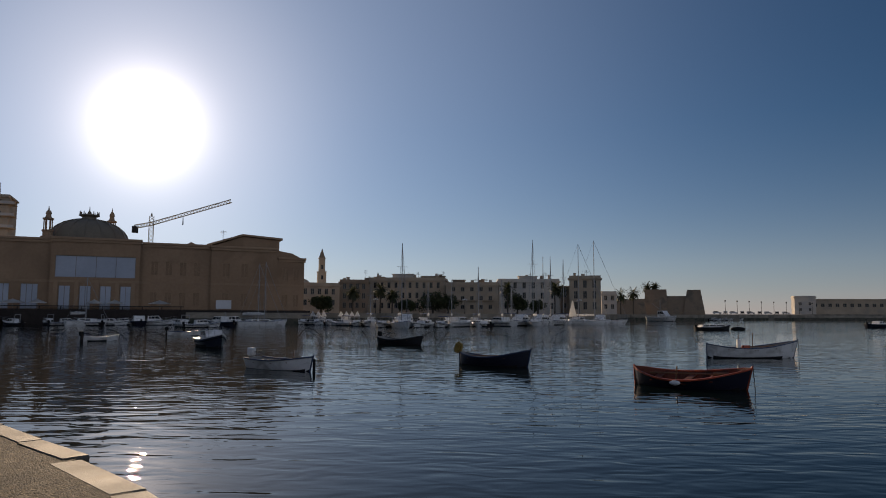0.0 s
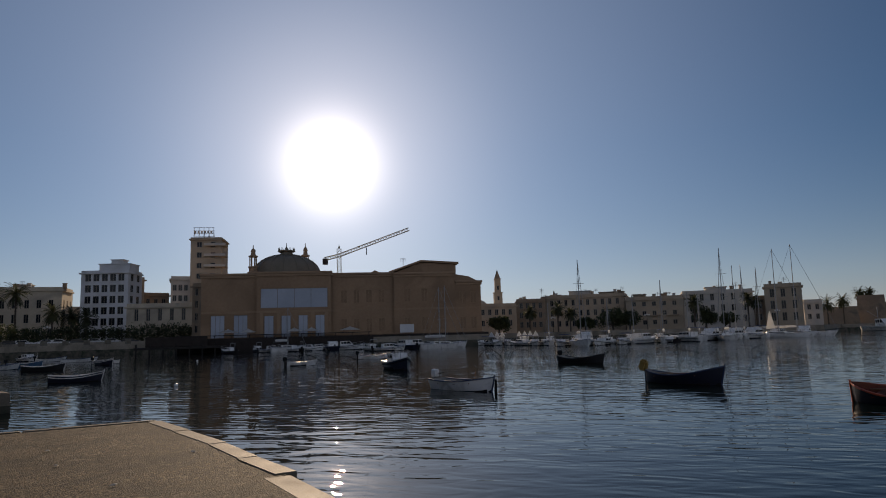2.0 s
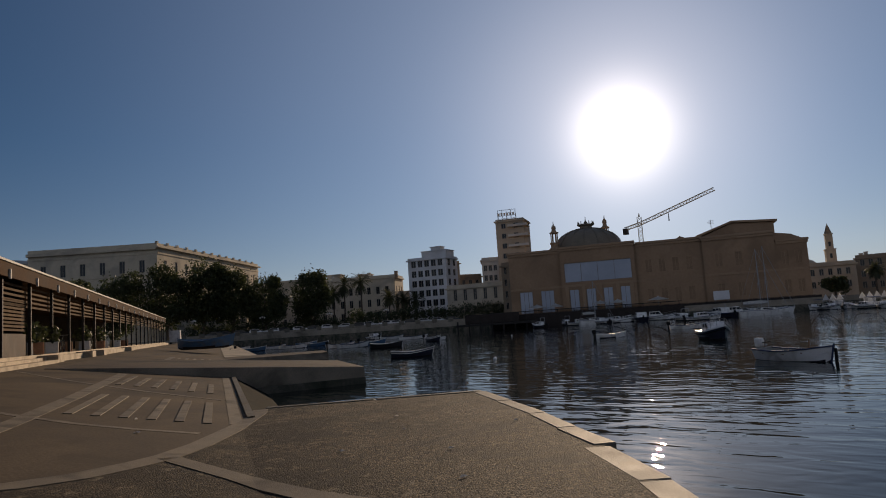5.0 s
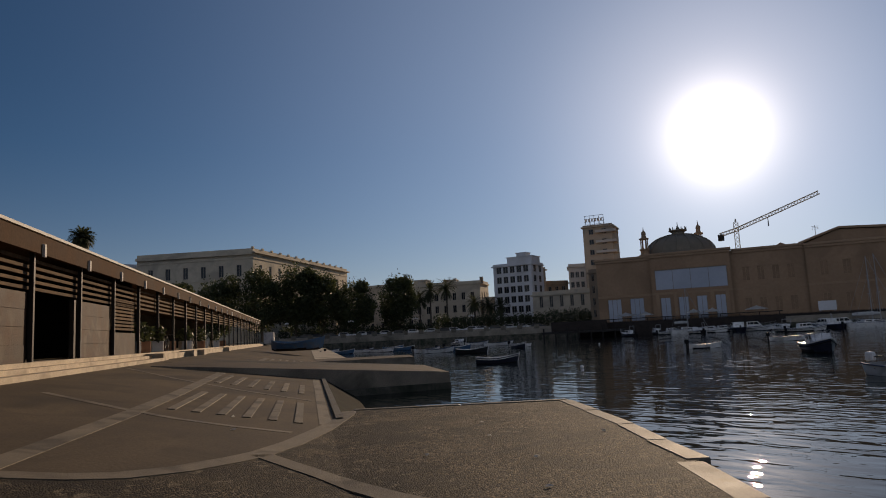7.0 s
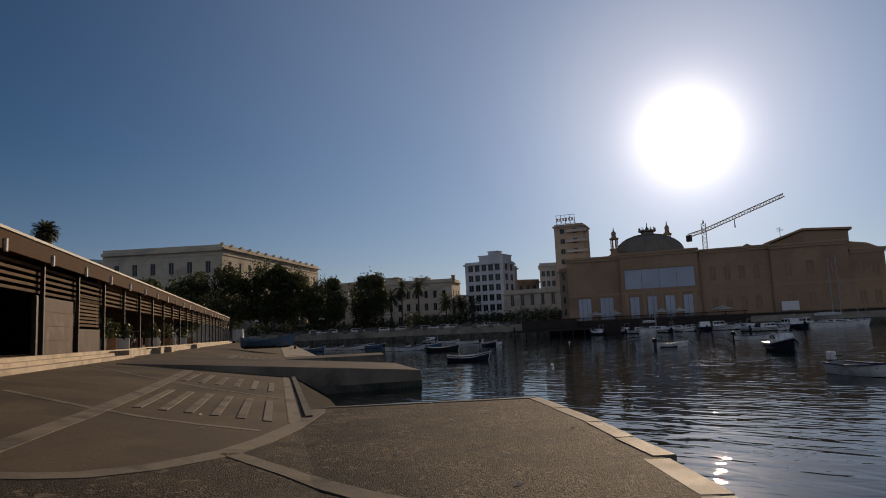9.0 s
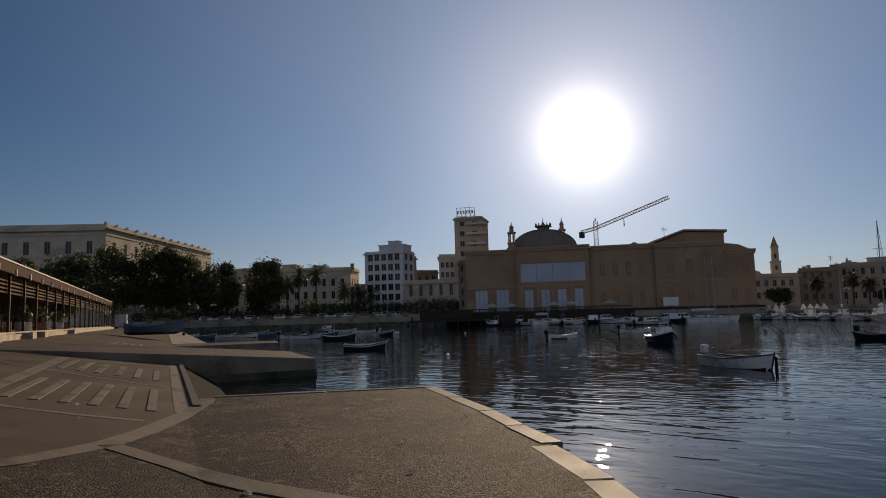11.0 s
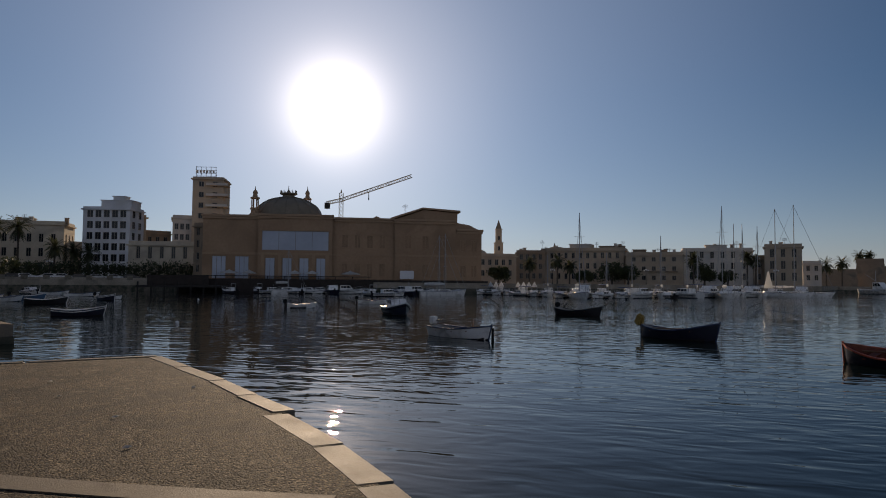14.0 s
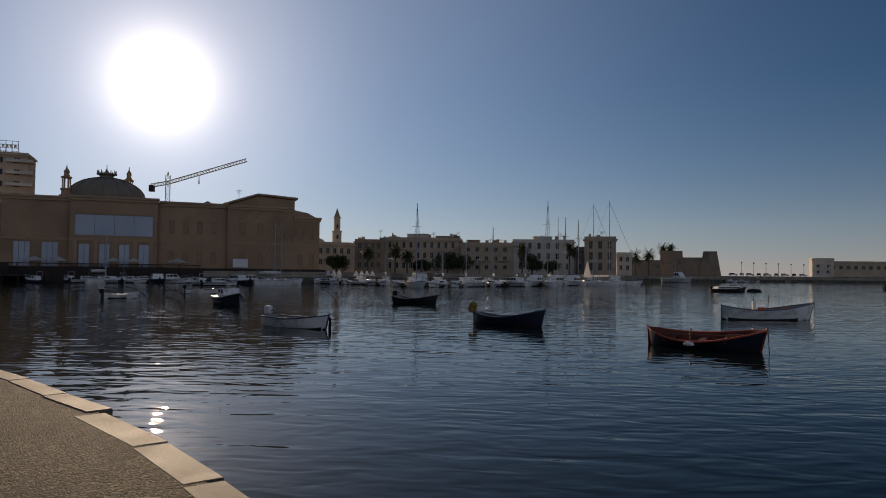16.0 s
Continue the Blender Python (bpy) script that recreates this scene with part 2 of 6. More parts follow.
M = {
    "water": water_material(),
    # panes toned near the wall: low contrast of veiling glare put into the colour
    "theatre_faint_pane": surface("wall_toned_pane", (0.31, 0.20, 0.125), (0.26, 0.17, 0.105), 0.7, scale=0.5, bump=0.1),
    "paving": asphalt_material(),
    "slope": surface("slipway_concrete", (0.12, 0.094, 0.066), (0.085, 0.066, 0.047), 0.75, scale=0.8, bump=0.6, fine=45, stain=(0.06, 0.05, 0.038), spec=0.12, relief=0.012),
    "kerb": surface("pale_kerb_stone", (0.19, 0.172, 0.138), (0.13, 0.117, 0.095), 0.7, scale=1.6, bump=0.5, fine=40, vary=0.12, stain=(0.14, 0.115, 0.08), stain_scale=1.4, spec=0.12, relief=0.01),
    "step": surface("pale_step_stone", (0.52, 0.43, 0.31), (0.42, 0.34, 0.25), 0.75, scale=1.2, bump=0.3, fine=30, stain=(0.32, 0.26, 0.19), stain_scale=1.0, relief=0.01),
    "band": surface("worn_stone_band", (0.19, 0.155, 0.108), (0.14, 0.115, 0.08), 0.75, scale=1.6, bump=0.5, fine=40, vary=0.15, stain=(0.085, 0.068, 0.048), stain_scale=1.2, spec=0.25, relief=0.01),
    "concrete": surface("smooth_brown_concrete", (0.125, 0.092, 0.058), (0.08, 0.06, 0.039), 0.8, scale=0.5, bump=0.35, fine=50, stain=(0.062, 0.048, 0.033), stain_scale=0.45, spec=0.12, relief=0.012),
    # side stone made paler than the top to offset the shade it stands in
    "mole_side": surface("weathered_stone_shade_lift", (0.30, 0.25, 0.19), (0.20, 0.165, 0.125), 0.85, scale=0.7, bump=0.5, fine=30, stain=(0.11, 0.095, 0.07), stain_scale=0.5, spec=0.15, relief=0.02),
    "wet": surface("wet_slipway", (0.02, 0.016, 0.011), (0.012, 0.011, 0.008), 0.9, spec=0.03, scale=1.2, bump=0.4, fine=30, stain=(0.025, 0.028, 0.018), stain_scale=0.9, relief=0.01),
    "weed_and_dark_foot": surface("weed_and_dark_quay_foot", (0.16, 0.14, 0.11), (0.06, 0.06, 0.045), 0.8, scale=1.1, bump=0.5, stain=(0.04, 0.045, 0.03), stain_scale=0.8),
    "wall_stone": surface("quay_wall_stone", (0.34, 0.295, 0.235), (0.24, 0.21, 0.165), 0.85, scale=0.35, bump=0.3, stain=(0.15, 0.13, 0.10), stain_scale=0.2, spec=0.2),
    "ochre": surface("ochre_red_plaster", (0.37, 0.24, 0.15), (0.31, 0.20, 0.125), 0.85, scale=0.12, bump=0.15, stain=(0.26, 0.168, 0.105), stain_scale=0.1, grain=0.15),
    "ochre_trim": surface("ochre_stone_trim", (0.385, 0.255, 0.16), (0.33, 0.215, 0.135), 0.8, scale=0.2, bump=0.15, grain=0.15),
    "dome": surface("dome_lead", (0.24, 0.2, 0.15), (0.19, 0.16, 0.12), 0.6, scale=0.4, bump=0.15),
    "white_plaster": surface("white_plaster", (0.66, 0.66, 0.66), (0.56, 0.57, 0.58), 0.8, scale=0.15, bump=0.1, stain=(0.48, 0.48, 0.47), stain_scale=0.12, grain=0.15),
    "cream": surface("cream_plaster", (0.58, 0.50, 0.38), (0.48, 0.41, 0.31), 0.85, scale=0.15, bump=0.15, stain=(0.38, 0.33, 0.26), stain_scale=0.15, grain=0.15),
    "tan": surface("tan_stone", (0.50, 0.39, 0.28), (0.40, 0.31, 0.22), 0.85, scale=0.18, bump=0.2, stain=(0.36, 0.30, 0.23), stain_scale=0.15, grain=0.15),
    "brown": surface("brown_stone", (0.33, 0.245, 0.17), (0.25, 0.185, 0.13), 0.88, scale=0.2, bump=0.25, stain=(0.18, 0.15, 0.115), stain_scale=0.2, grain=0.15),
    "grey_plaster": surface("grey_plaster", (0.60, 0.54, 0.46), (0.50, 0.45, 0.385), 0.85, scale=0.16, bump=0.15, stain=(0.42, 0.4, 0.37), stain_scale=0.15, grain=0.15),
    "roof": surface("flat_roof", (0.26, 0.23, 0.2), None, 0.9, scale=0.3, bump=0.2),
    "pane": glass("dark_window_pane"),
    "pale_pane": surface("pale_window_sheeting", (0.44, 0.48, 0.54), (0.36, 0.40, 0.46), 0.5, scale=0.15, bump=0.03, grain=0.06),
    "frame": surface("window_frame_paint", (0.32, 0.29, 0.25), None, 0.6, scale=2, bump=0.05),
    "shutter": surface("green_brown_shutter", (0.10, 0.09, 0.06), None, 0.6, scale=2, bump=0.05),
    "steel": surface("grey_steel", (0.35, 0.35, 0.36), (0.28, 0.28, 0.29), 0.45, 0.8, scale=2, bump=0.05),
    "crane": surface("crane_paint", (0.52, 0.46, 0.34), (0.42, 0.36, 0.26), 0.5, scale=1, bump=0.05),
    "dark_metal": surface("dark_iron", (0.045, 0.04, 0.037), None, 0.55, 0.5, scale=3, bump=0.1),
    "corten": surface("rust_brown_panel", (0.072, 0.039, 0.022), (0.04, 0.023, 0.014), 0.65, spec=0.12, vary=0.12, scale=1.3, bump=0.25, stain=(0.085, 0.062, 0.042), stain_scale=1.1),
    "fascia": surface("brown_fascia_board", (0.082, 0.046, 0.026), (0.058, 0.033, 0.019), 0.8, spec=0.04, scale=0.8, bump=0.15),
    "board": surface("worn_wood_board", (0.15, 0.10, 0.062), (0.09, 0.06, 0.038), 0.8, spec=0.05, scale=2.2, bump=0.3, vary=0.15),
    # dark walls; inside the shed its shade is put into the colour
    "dark_wall_and_shade": surface("dark_wall_and_shed_shade", (0.05, 0.04, 0.035), None, 0.9, scale=1, bump=0.1),
    "hull_white": surface("white_boat_paint", (0.84, 0.83, 0.80), (0.76, 0.75, 0.72), 0.35, spec=0.5, scale=1.5, bump=0.04, stain=(0.52, 0.50, 0.46), stain_scale=1.2),
    "hull_navy": surface("navy_boat_paint", (0.012, 0.014, 0.03), (0.02, 0.022, 0.035), 0.35, spec=0.5, scale=1.5, bump=0.05),
    "hull_black": surface("black_boat_paint", (0.012, 0.012, 0.014), (0.02, 0.02, 0.022), 0.4, spec=0.5, scale=1.5, bump=0.05),
    "hull_blue": surface("blue_boat_paint", (0.06, 0.15, 0.26), (0.045, 0.11, 0.2), 0.45, spec=0.5, scale=1.5, bump=0.06, stain=(0.09, 0.13, 0.17), stain_scale=1.5),
    "red_inside": surface("red_lead_boat_paint", (0.50, 0.085, 0.03), (0.38, 0.06, 0.025), 0.5, spec=0.5, scale=2.5, bump=0.1, stain=(0.28, 0.06, 0.03), stain_scale=2),
    # the red lead darkened: shade inside the boat put into the colour
    "shaded_red_inside": surface("worn_shaded_red_boat_inside", (0.20, 0.05, 0.025), (0.12, 0.032, 0.018), 0.65, spec=0.3, scale=2.5, bump=0.15, stain=(0.07, 0.03, 0.02), stain_scale=2),
    "blue_trim": surface("blue_rail_paint", (0.03, 0.05, 0.12), None, 0.4, spec=0.5, scale=2, bump=0.04),
    "wood": surface("varnished_wood", (0.26, 0.13, 0.06), (0.18, 0.09, 0.045), 0.45, spec=0.5, scale=3, bump=0.15),
    "grey_inside": surface("grey_boat_inside", (0.30, 0.30, 0.29), (0.22, 0.22, 0.21), 0.7, scale=2.5, bump=0.1),
    "antifoul_and_shade": surface("bottom_paint_and_shade", (0.035, 0.03, 0.03), None, 0.7, scale=2, bump=0.1),
    "rubber": surface("black_rubber", (0.015, 0.015, 0.015), None, 0.6, scale=4, bump=0.05),
    "rope": surface("grey_rope", (0.13, 0.12, 0.10), None, 0.9, scale=6, bump=0.2),
    "tarp": surface("ochre_tarpaulin", (0.36, 0.24, 0.07), (0.28, 0.18, 0.05), 0.7, scale=2.5, bump=0.3),
    "canvas": cloth_material(),
    "alu": surface("mast_aluminium", (0.34, 0.34, 0.34), (0.28, 0.28, 0.28), 0.4, 0.3, scale=2, bump=0.02),
    "bark": surface("bark", (0.13, 0.10, 0.075), (0.08, 0.065, 0.05), 0.9, scale=2.5, bump=0.6),
    "leaf": leaf_material("tree_leaf", (0.032, 0.042, 0.015), (0.09, 0.10, 0.035)),
    "dark_leaf": leaf_material("hedge_leaf", (0.03, 0.04, 0.018), (0.08, 0.09, 0.035)),
    "palm_leaf": leaf_material("palm_leaf", (0.04, 0.045, 0.02), (0.085, 0.09, 0.038)),
    "car_dark": surface("dark_car_paint", (0.03, 0.032, 0.036), None, 0.25, 0.2, spec=0.5, scale=2, bump=0.0),
    "car_silver": surface("silver_car_paint", (0.42, 0.43, 0.44), None, 0.3, 0.4, spec=0.5, scale=2, bump=0.0),
    "car_white": surface("white_car_paint", (0.72, 0.72, 0.71), None, 0.3, spec=0.5, scale=2, bump=0.0),
    "terracotta": surface("terracotta_pot", (0.40, 0.20, 0.11), None, 0.8, scale=3, bump=0.15),
    "box_white": surface("white_planter", (0.66, 0.63, 0.57), (0.54, 0.51, 0.46), 0.75, scale=3, bump=0.1),
    "lamp_glass": surface("white_lamp_globe", (0.75, 0.74, 0.70), None, 0.3, spec=0.5, scale=3, bump=0.0),
    "paper": surface("litter_paper", (0.85, 0.84, 0.80), None, 0.8, scale=5, bump=0.1),
}

# ---------------------------------------------------------------- mesh helpers


def finish(bm, name, mat, smooth=False):
    me = bpy.data.meshes.new(name)
    bmesh.ops.recalc_face_normals(bm, faces=bm.faces)
    bm.to_mesh(me)
    bm.free()
    me.materials.append(M[mat] if isinstance(mat, str) else mat)
    if smooth:
        for p in me.polygons:
            p.use_smooth = True
    return me


def part(name, bm, mat, parent, label="", smooth=False, at=None):
    me = bm if isinstance(bm, bpy.types.Mesh) else finish(bm, name, mat, smooth)
    ob = new(name, me)
    ob.parent = parent
    if at is not None:
        ob.matrix_basis = at
    if label:
        tagged(ob, label)
    return ob


def thing(name, m, label, category, group="", kind=""):
    return_ob = new(name)
    return_ob.empty_display_size = 0.2
    return_ob.matrix_basis = m
    return tagged(return_ob, label, category, group, kind)


def box(bm, x0, y0, z0, x1, y1, z1, bevel=0.0):
    r = bmesh.ops.create_cube(bm, size=1, matrix=Matrix.Translation(((x0 + x1) / 2, (y0 + y1) / 2, (z0 + z1) / 2)) @ Matrix.Diagonal((abs(x1 - x0), abs(y1 - y0), abs(z1 - z0), 1)))
    if bevel:
        es = {e for v in r["verts"] for e in v.link_edges}
        bmesh.ops.bevel(bm, geom=list(es), offset=bevel, segments=1, affect="EDGES", profile=0.5)
    return bm


def boxm(*a, **k):
    return box(bmesh.new(), *a, **k)


def rod(bm, a, b, r, r2=None, seg=6):
    a, b = Vector(a), Vector(b)
    d = b - a
    m = Matrix.Translation((a + b) / 2) @ d.to_track_quat("Z", "Y").to_matrix().to_4x4()
    bmesh.ops.create_cone(bm, cap_ends=True, segments=seg, radius1=r, radius2=r if r2 is None else r2, depth=d.length, matrix=m)
    return bm


def rodm(a, b, r, r2=None, seg=6):
    return rod(bmesh.new(), a, b, r, r2, seg)


def prism(bm, pts, y0, y1):
    """A profile of (x, z) points drawn out along y."""
    lo = [bm.verts.new((x, y0, z)) for x, z in pts]
    hi = [bm.verts.new((x, y1, z)) for x, z in pts]
    bm.faces.new(lo)
    bm.faces.new(hi[::-1])
    for i in range(len(pts)):
        j = (i + 1) % len(pts)
        bm.faces.new((lo[i], hi[i], hi[j], lo[j]))
    return bm


def lathe(bm, prof, seg=16, cx=0.0, cy=0.0, turn=2 * math.pi):
    rings = []
    for r, z in prof:
        rings.append([bm.verts.new((cx + max(r, 0.001) * math.cos(k * turn / seg), cy + max(r, 0.001) * math.sin(k * turn / seg), z)) for k in range(seg)])
    for a, b in zip(rings, rings[1:]):
        for k in range(seg):
            bm.faces.new((a[k], a[(k + 1) % seg], b[(k + 1) % seg], b[k]))
    bm.faces.new(rings[0][::-1])
    bm.faces.new(rings[-1])
    return bm


def polar(az, d, z=0.0):
    """A place by its bearing from the standpoint (degrees to the left of north) and its distance."""
    return Vector((-math.sin(radians(az)) * d, math.cos(radians(az)) * d, z))


WATER = -0.85

# ---------------------------------------------------------------- water and land
bm = bmesh.new()
bmesh.ops.create_grid(bm, x_segments=1, y_segments=1, size=4000, matrix=Matrix.Translation((0, 0, WATER)))
tagged(new("water", finish(bm, "water", "water")), "dark blue rippled harbour water with sun glitter", "water", kind="structure")

# quay plan: u runs along the market shed, v from the shed towards the water
S0, UU, VV = Vector((-23.2, 3.5, 0)), Vector((-0.866, 0.5, 0)), Vector((0.5, 0.866, 0))


def quay_z(u, v):
    return 1.05 * min(1.0, max(0.0, (9.0 - v) / 7.5))


def uv(u, v, z=None):
    p = S0 + UU * u + VV * v
    p.z = quay_z(u, v) if z is None else z
    return p


def to_uv(p):
    d = Vector((p[0], p[1], 0)) - S0
    return d.dot(UU), d.dot(VV)


def slab(name, pts, top, bottom, mat, label, category, breaks=(), kind="structure", side=None):
    """A flat-sided block: outline in (u, v), a top height for each place, and walls down to the bottom."""
    bm = bmesh.new()
    bm.faces.new([bm.verts.new((u, v, 0)) for u, v in pts])
    bmesh.ops.triangulate(bm, faces=bm.faces[:])
    for axis, c in breaks:
        n = (0, 1, 0) if axis == "v" else (1, 0, 0)
        bmesh.ops.bisect_plane(bm, geom=bm.verts[:] + bm.edges[:] + bm.faces[:], dist=1e-4, plane_co=(n[0] * c, n[1] * c, 0), plane_no=n)
    r = bmesh.ops.extrude_edge_only(bm, edges=[e for e in bm.edges if e.is_boundary])
    low = [g for g in r["geom"] if isinstance(g, bmesh.types.BMVert)]
    low_set = set(low)
    for v in bm.verts:
        u_, v_ = v.co.x, v.co.y
        p = S0 + UU * u_ + VV * v_
        v.co = (p.x, p.y, bottom if v in low_set else top(u_, v_))
    me = finish(bm, name, mat)
    if side:
        me.materials.append(M[side])
        for p in me.polygons:
            p.material_index = int(abs(p.normal.z) < 0.5)
    return tagged(new(name, me), label, category, kind=kind)


# the near quay: a level apron by the camera that rises towards the shed
EDGE = [(-120.0, -27.0), (-60.0, -2.4), (-21.0, 10.85), (-17.2, 12.3), (-15.76, 12.8), (-13.85, 13.28), (-13.78, 13.4), (-12.25, 13.65), (-10.5, 14.02), (-6.1, 14.65), (-5.07, 9.6), (-5.0, 9.2)]
slab("pavement", [(-120, -60), *EDGE, (132, 9.2), (132, -60)], quay_z, -2.2, "paving", "worn brown-grey asphalt quay apron", "pavement", [("v", 1.5), ("v", 9.0)])


def ramp_z(u, v):
    return 0.0 - max(0.0, v - 9.2) * 0.6


slab("slipway", [(-5.0, 9.2), (-5.07, 9.6), (-4.6, 14.0), (9.6, 14.0), (9.2, 9.2)], ramp_z, -2.3, "wet", "sloping concrete boat slipway running into the water", "slipway")

slab("pavement", [(-13.75, 1.0), (-13.75, 5.4), (-13.7, 6.0), (-13.5, 6.5), (-12.95, 7.04), (-12.1, 7.57), (-11.5, 7.88), (-10.3, 8.3), (-8.1, 8.88), (-5.93, 9.18), (132, 9.18), (132, 1.0)],
     lambda u, v: quay_z(u, v) + 0.004, -2.1, "concrete", "smooth brown concrete apron rising to the shed", "pavement", [("v", 1.5), ("v", 9.0)])


def mole_z(u, v):
    return 0.98 - max(0.0, v - 2.2) * 0.0815


slab("mole", [(8.4, 2.2), (9.9, 15.1), (19.0, 15.4), (19.5, 2.2)], mole_z, -2.2, "slope", "low concrete mole with a weathered stone side, lightened against shade", "mole", side="mole_side")
slab("slipway", [(19.3, 9.2), (19.1, 14.0), (33.0, 14.0), (33.0, 9.2)], ramp_z, -2.3, "wet", "second sloping slipway beside the mole", "slipway")
slab("mole", [(33.0, 9.2), (33.0, 17.0), (39.0, 17.5), (40.0, 9.2)], lambda u, v: -0.02, -2.2, "slope", "second low concrete mole behind the slipway", "mole", side="mole_side")
for foot in ([(8.6, 8.0), (9.88, 15.14), (19.05, 15.44), (19.3, 8.0)], [(32.97, 9.2), (32.97, 17.04), (39.04, 17.54), (40.03, 9.2)]):
    slab("mole", foot, lambda u, v: -0.55, -2.2, "weed_and_dark_foot", "dark weedy foot of the mole at the waterline", "mole")
slab("slipway", [(40.0, 9.2), (40.0, 12.5), (132.0, 12.5), (132.0, 9.2)], lambda u, v: -max(0.0, v - 9.2) * 0.1, -2.2, "wall_stone", "long stone landing along the basin", "quay")

# land beyond the basin
FAR = [(63, 178), (52, 187), (39.5, 184), (36.8, 166), (12.4, 164), (12.2, 196), (-13, 207), (-14, 300), (-19.6, 318), (-20.2, 336), (-27, 400), (-40, 560)]
bm = bmesh.new()
ring = [bm.verts.new(polar(a, d, 1.75)) for a, d in FAR] + [bm.verts.new(polar(a, d, 1.75)) for a, d in ((-60, 2800), (20, 3600), (100, 2800), (88, 400))]
bmesh.ops.triangle_fill(bm, use_beauty=True, edges=[bm.edges.new((ring[i], ring[(i + 1) % len(ring)])) for i in range(len(ring))])
r = bmesh.ops.extrude_edge_only(bm, edges=[e for e in bm.edges if e.is_boundary])
for g in r["geom"]:
    if isinstance(g, bmesh.types.BMVert):
        g.co.z = -2.4
tagged(new("ground", finish(bm, "ground", "wall_stone")), "stone quays and streets round the basin", "ground", kind="structure")

# added dark band: the lower wall painted to merge with the water's reflection
bm = bmesh.new()
for (a0, d0), (a1, d1) in zip(FAR, FAR[1:]):
    p, q = polar(a0, d0 - 0.3), polar(a1, d1 - 0.3)
    lo, hi = [bm.verts.new((v.x, v.y, -2.3)) for v in (p, q)], [bm.verts.new((v.x, v.y, 0.45)) for v in (p, q)]
    back = [bm.verts.new((v.x, v.y, 0.45)) for v in (polar(a0, d0 + 0.4), polar(a1, d1 + 0.4))]
    bm.faces.new((lo[0], lo[1], hi[1], hi[0]))
    bm.faces.new((hi[0], hi[1], back[1], back[0]))
tagged(new("quay_foot", finish(bm, "quay_foot", "weed_and_dark_foot")), "dark band added along the far quays to blend with the water", "quay", kind="structure")

# ---------------------------------------------------------------- houses


def facade(parent, L, H, cols, rows, ww, wh, z0, fh, mat, at, margin=None, pane="pane", frame_mat="frame", sill=True, skip=(), bars=1, deep=0.28, name="wall", fill=0.72):
    """A wall with real openings, and a window with frame, pane and sill in each."""
    margin = margin if margin is not None else min(ww, 0.06 * L)
    step = (L - 2 * margin) / cols
    ww = min(ww, step * fill)
    fh = max(fh, wh + 0.4) if rows > 1 else fh
    rows = min(rows, max(1, int((H - 0.4 - z0 - wh) // fh) + 1))
    wx = [(margin + step * (c + 0.5) - ww / 2, margin + step * (c + 0.5) + ww / 2) for c in range(cols)]
    wz = [(z0 + fh * r_, min(z0 + fh * r_ + wh, H - 0.3)) for r_ in range(rows)]
    xs = sorted({0.0, L, *[x for w in wx for x in w]})
    zs = sorted({0.0, H, *[z for w in wz for z in w]})
    open_cells = {(round(wx[c][0], 4), round(wz[r_][0], 4)) for c in range(cols) for r_ in range(rows) if (c, r_) not in skip}
    bm = bmesh.new()
    cache = {}

    def vert(x, y, z):
        k = (round(x, 4), round(y, 4), round(z, 4))
        if k not in cache:
            cache[k] = bm.verts.new((x, y, z))
        return cache[k]

    for xa, xb in zip(xs, xs[1:]):
        for za, zb in zip(zs, zs[1:]):
            if (round(xa, 4), round(za, 4)) in open_cells:
                for q in (((xa, 0, za), (xb, 0, za), (xb, deep, za), (xa, deep, za)), ((xa, 0, zb), (xa, deep, zb), (xb, deep, zb), (xb, 0, zb)),
                          ((xa, 0, za), (xa, deep, za), (xa, deep, zb), (xa, 0, zb)), ((xb, 0, za), (xb, 0, zb), (xb, deep, zb), (xb, deep, za))):
                    bm.faces.new([vert(*p) for p in q])
            else:
                bm.faces.new([vert(*p) for p in ((xa, 0, za), (xb, 0, za), (xb, 0, zb), (xa, 0, zb))])
    part(name, bm, mat, parent, at=at)
    t = 0.09
    fr = bmesh.new()
    cuts = [0.0, t] + [ww * (k + 1) / (bars + 1) + d for k in range(bars) for d in (-0.05, 0.05)] + [ww - t, ww]
    for k, (xa, xb) in enumerate(zip(cuts, cuts[1:])):
        box(fr, xa, 0.12, 0.0, xb, 0.22, t)
        box(fr, xa, 0.12, wh - t, xb, 0.22, wh)
        if k % 2 == 0:
            box(fr, xa, 0.12, t, xb, 0.22, wh - t)
    bmesh.ops.remove_doubles(fr, verts=fr.verts[:], dist=0.001)
    fme = finish(fr, "window", frame_mat)
    pme = finish(boxm(0.02, 0.2, 0.02, ww - 0.02, 0.26, wh - 0.02), "pane", pane)
    sme = finish(boxm(-0.12, -0.14, -0.16, ww + 0.12, 0.1, 0.0), "sill", mat)
    for c in range(cols):
        for r_ in range(rows):
            if (c, r_) in skip:
                continue
            w = part("window", fme, None, parent, at=at @ pose(wx[c][0], 0, wz[r_][0]))
            part("pane", pme, None, w)
            if sill:
                part("sill", sme, None, w)


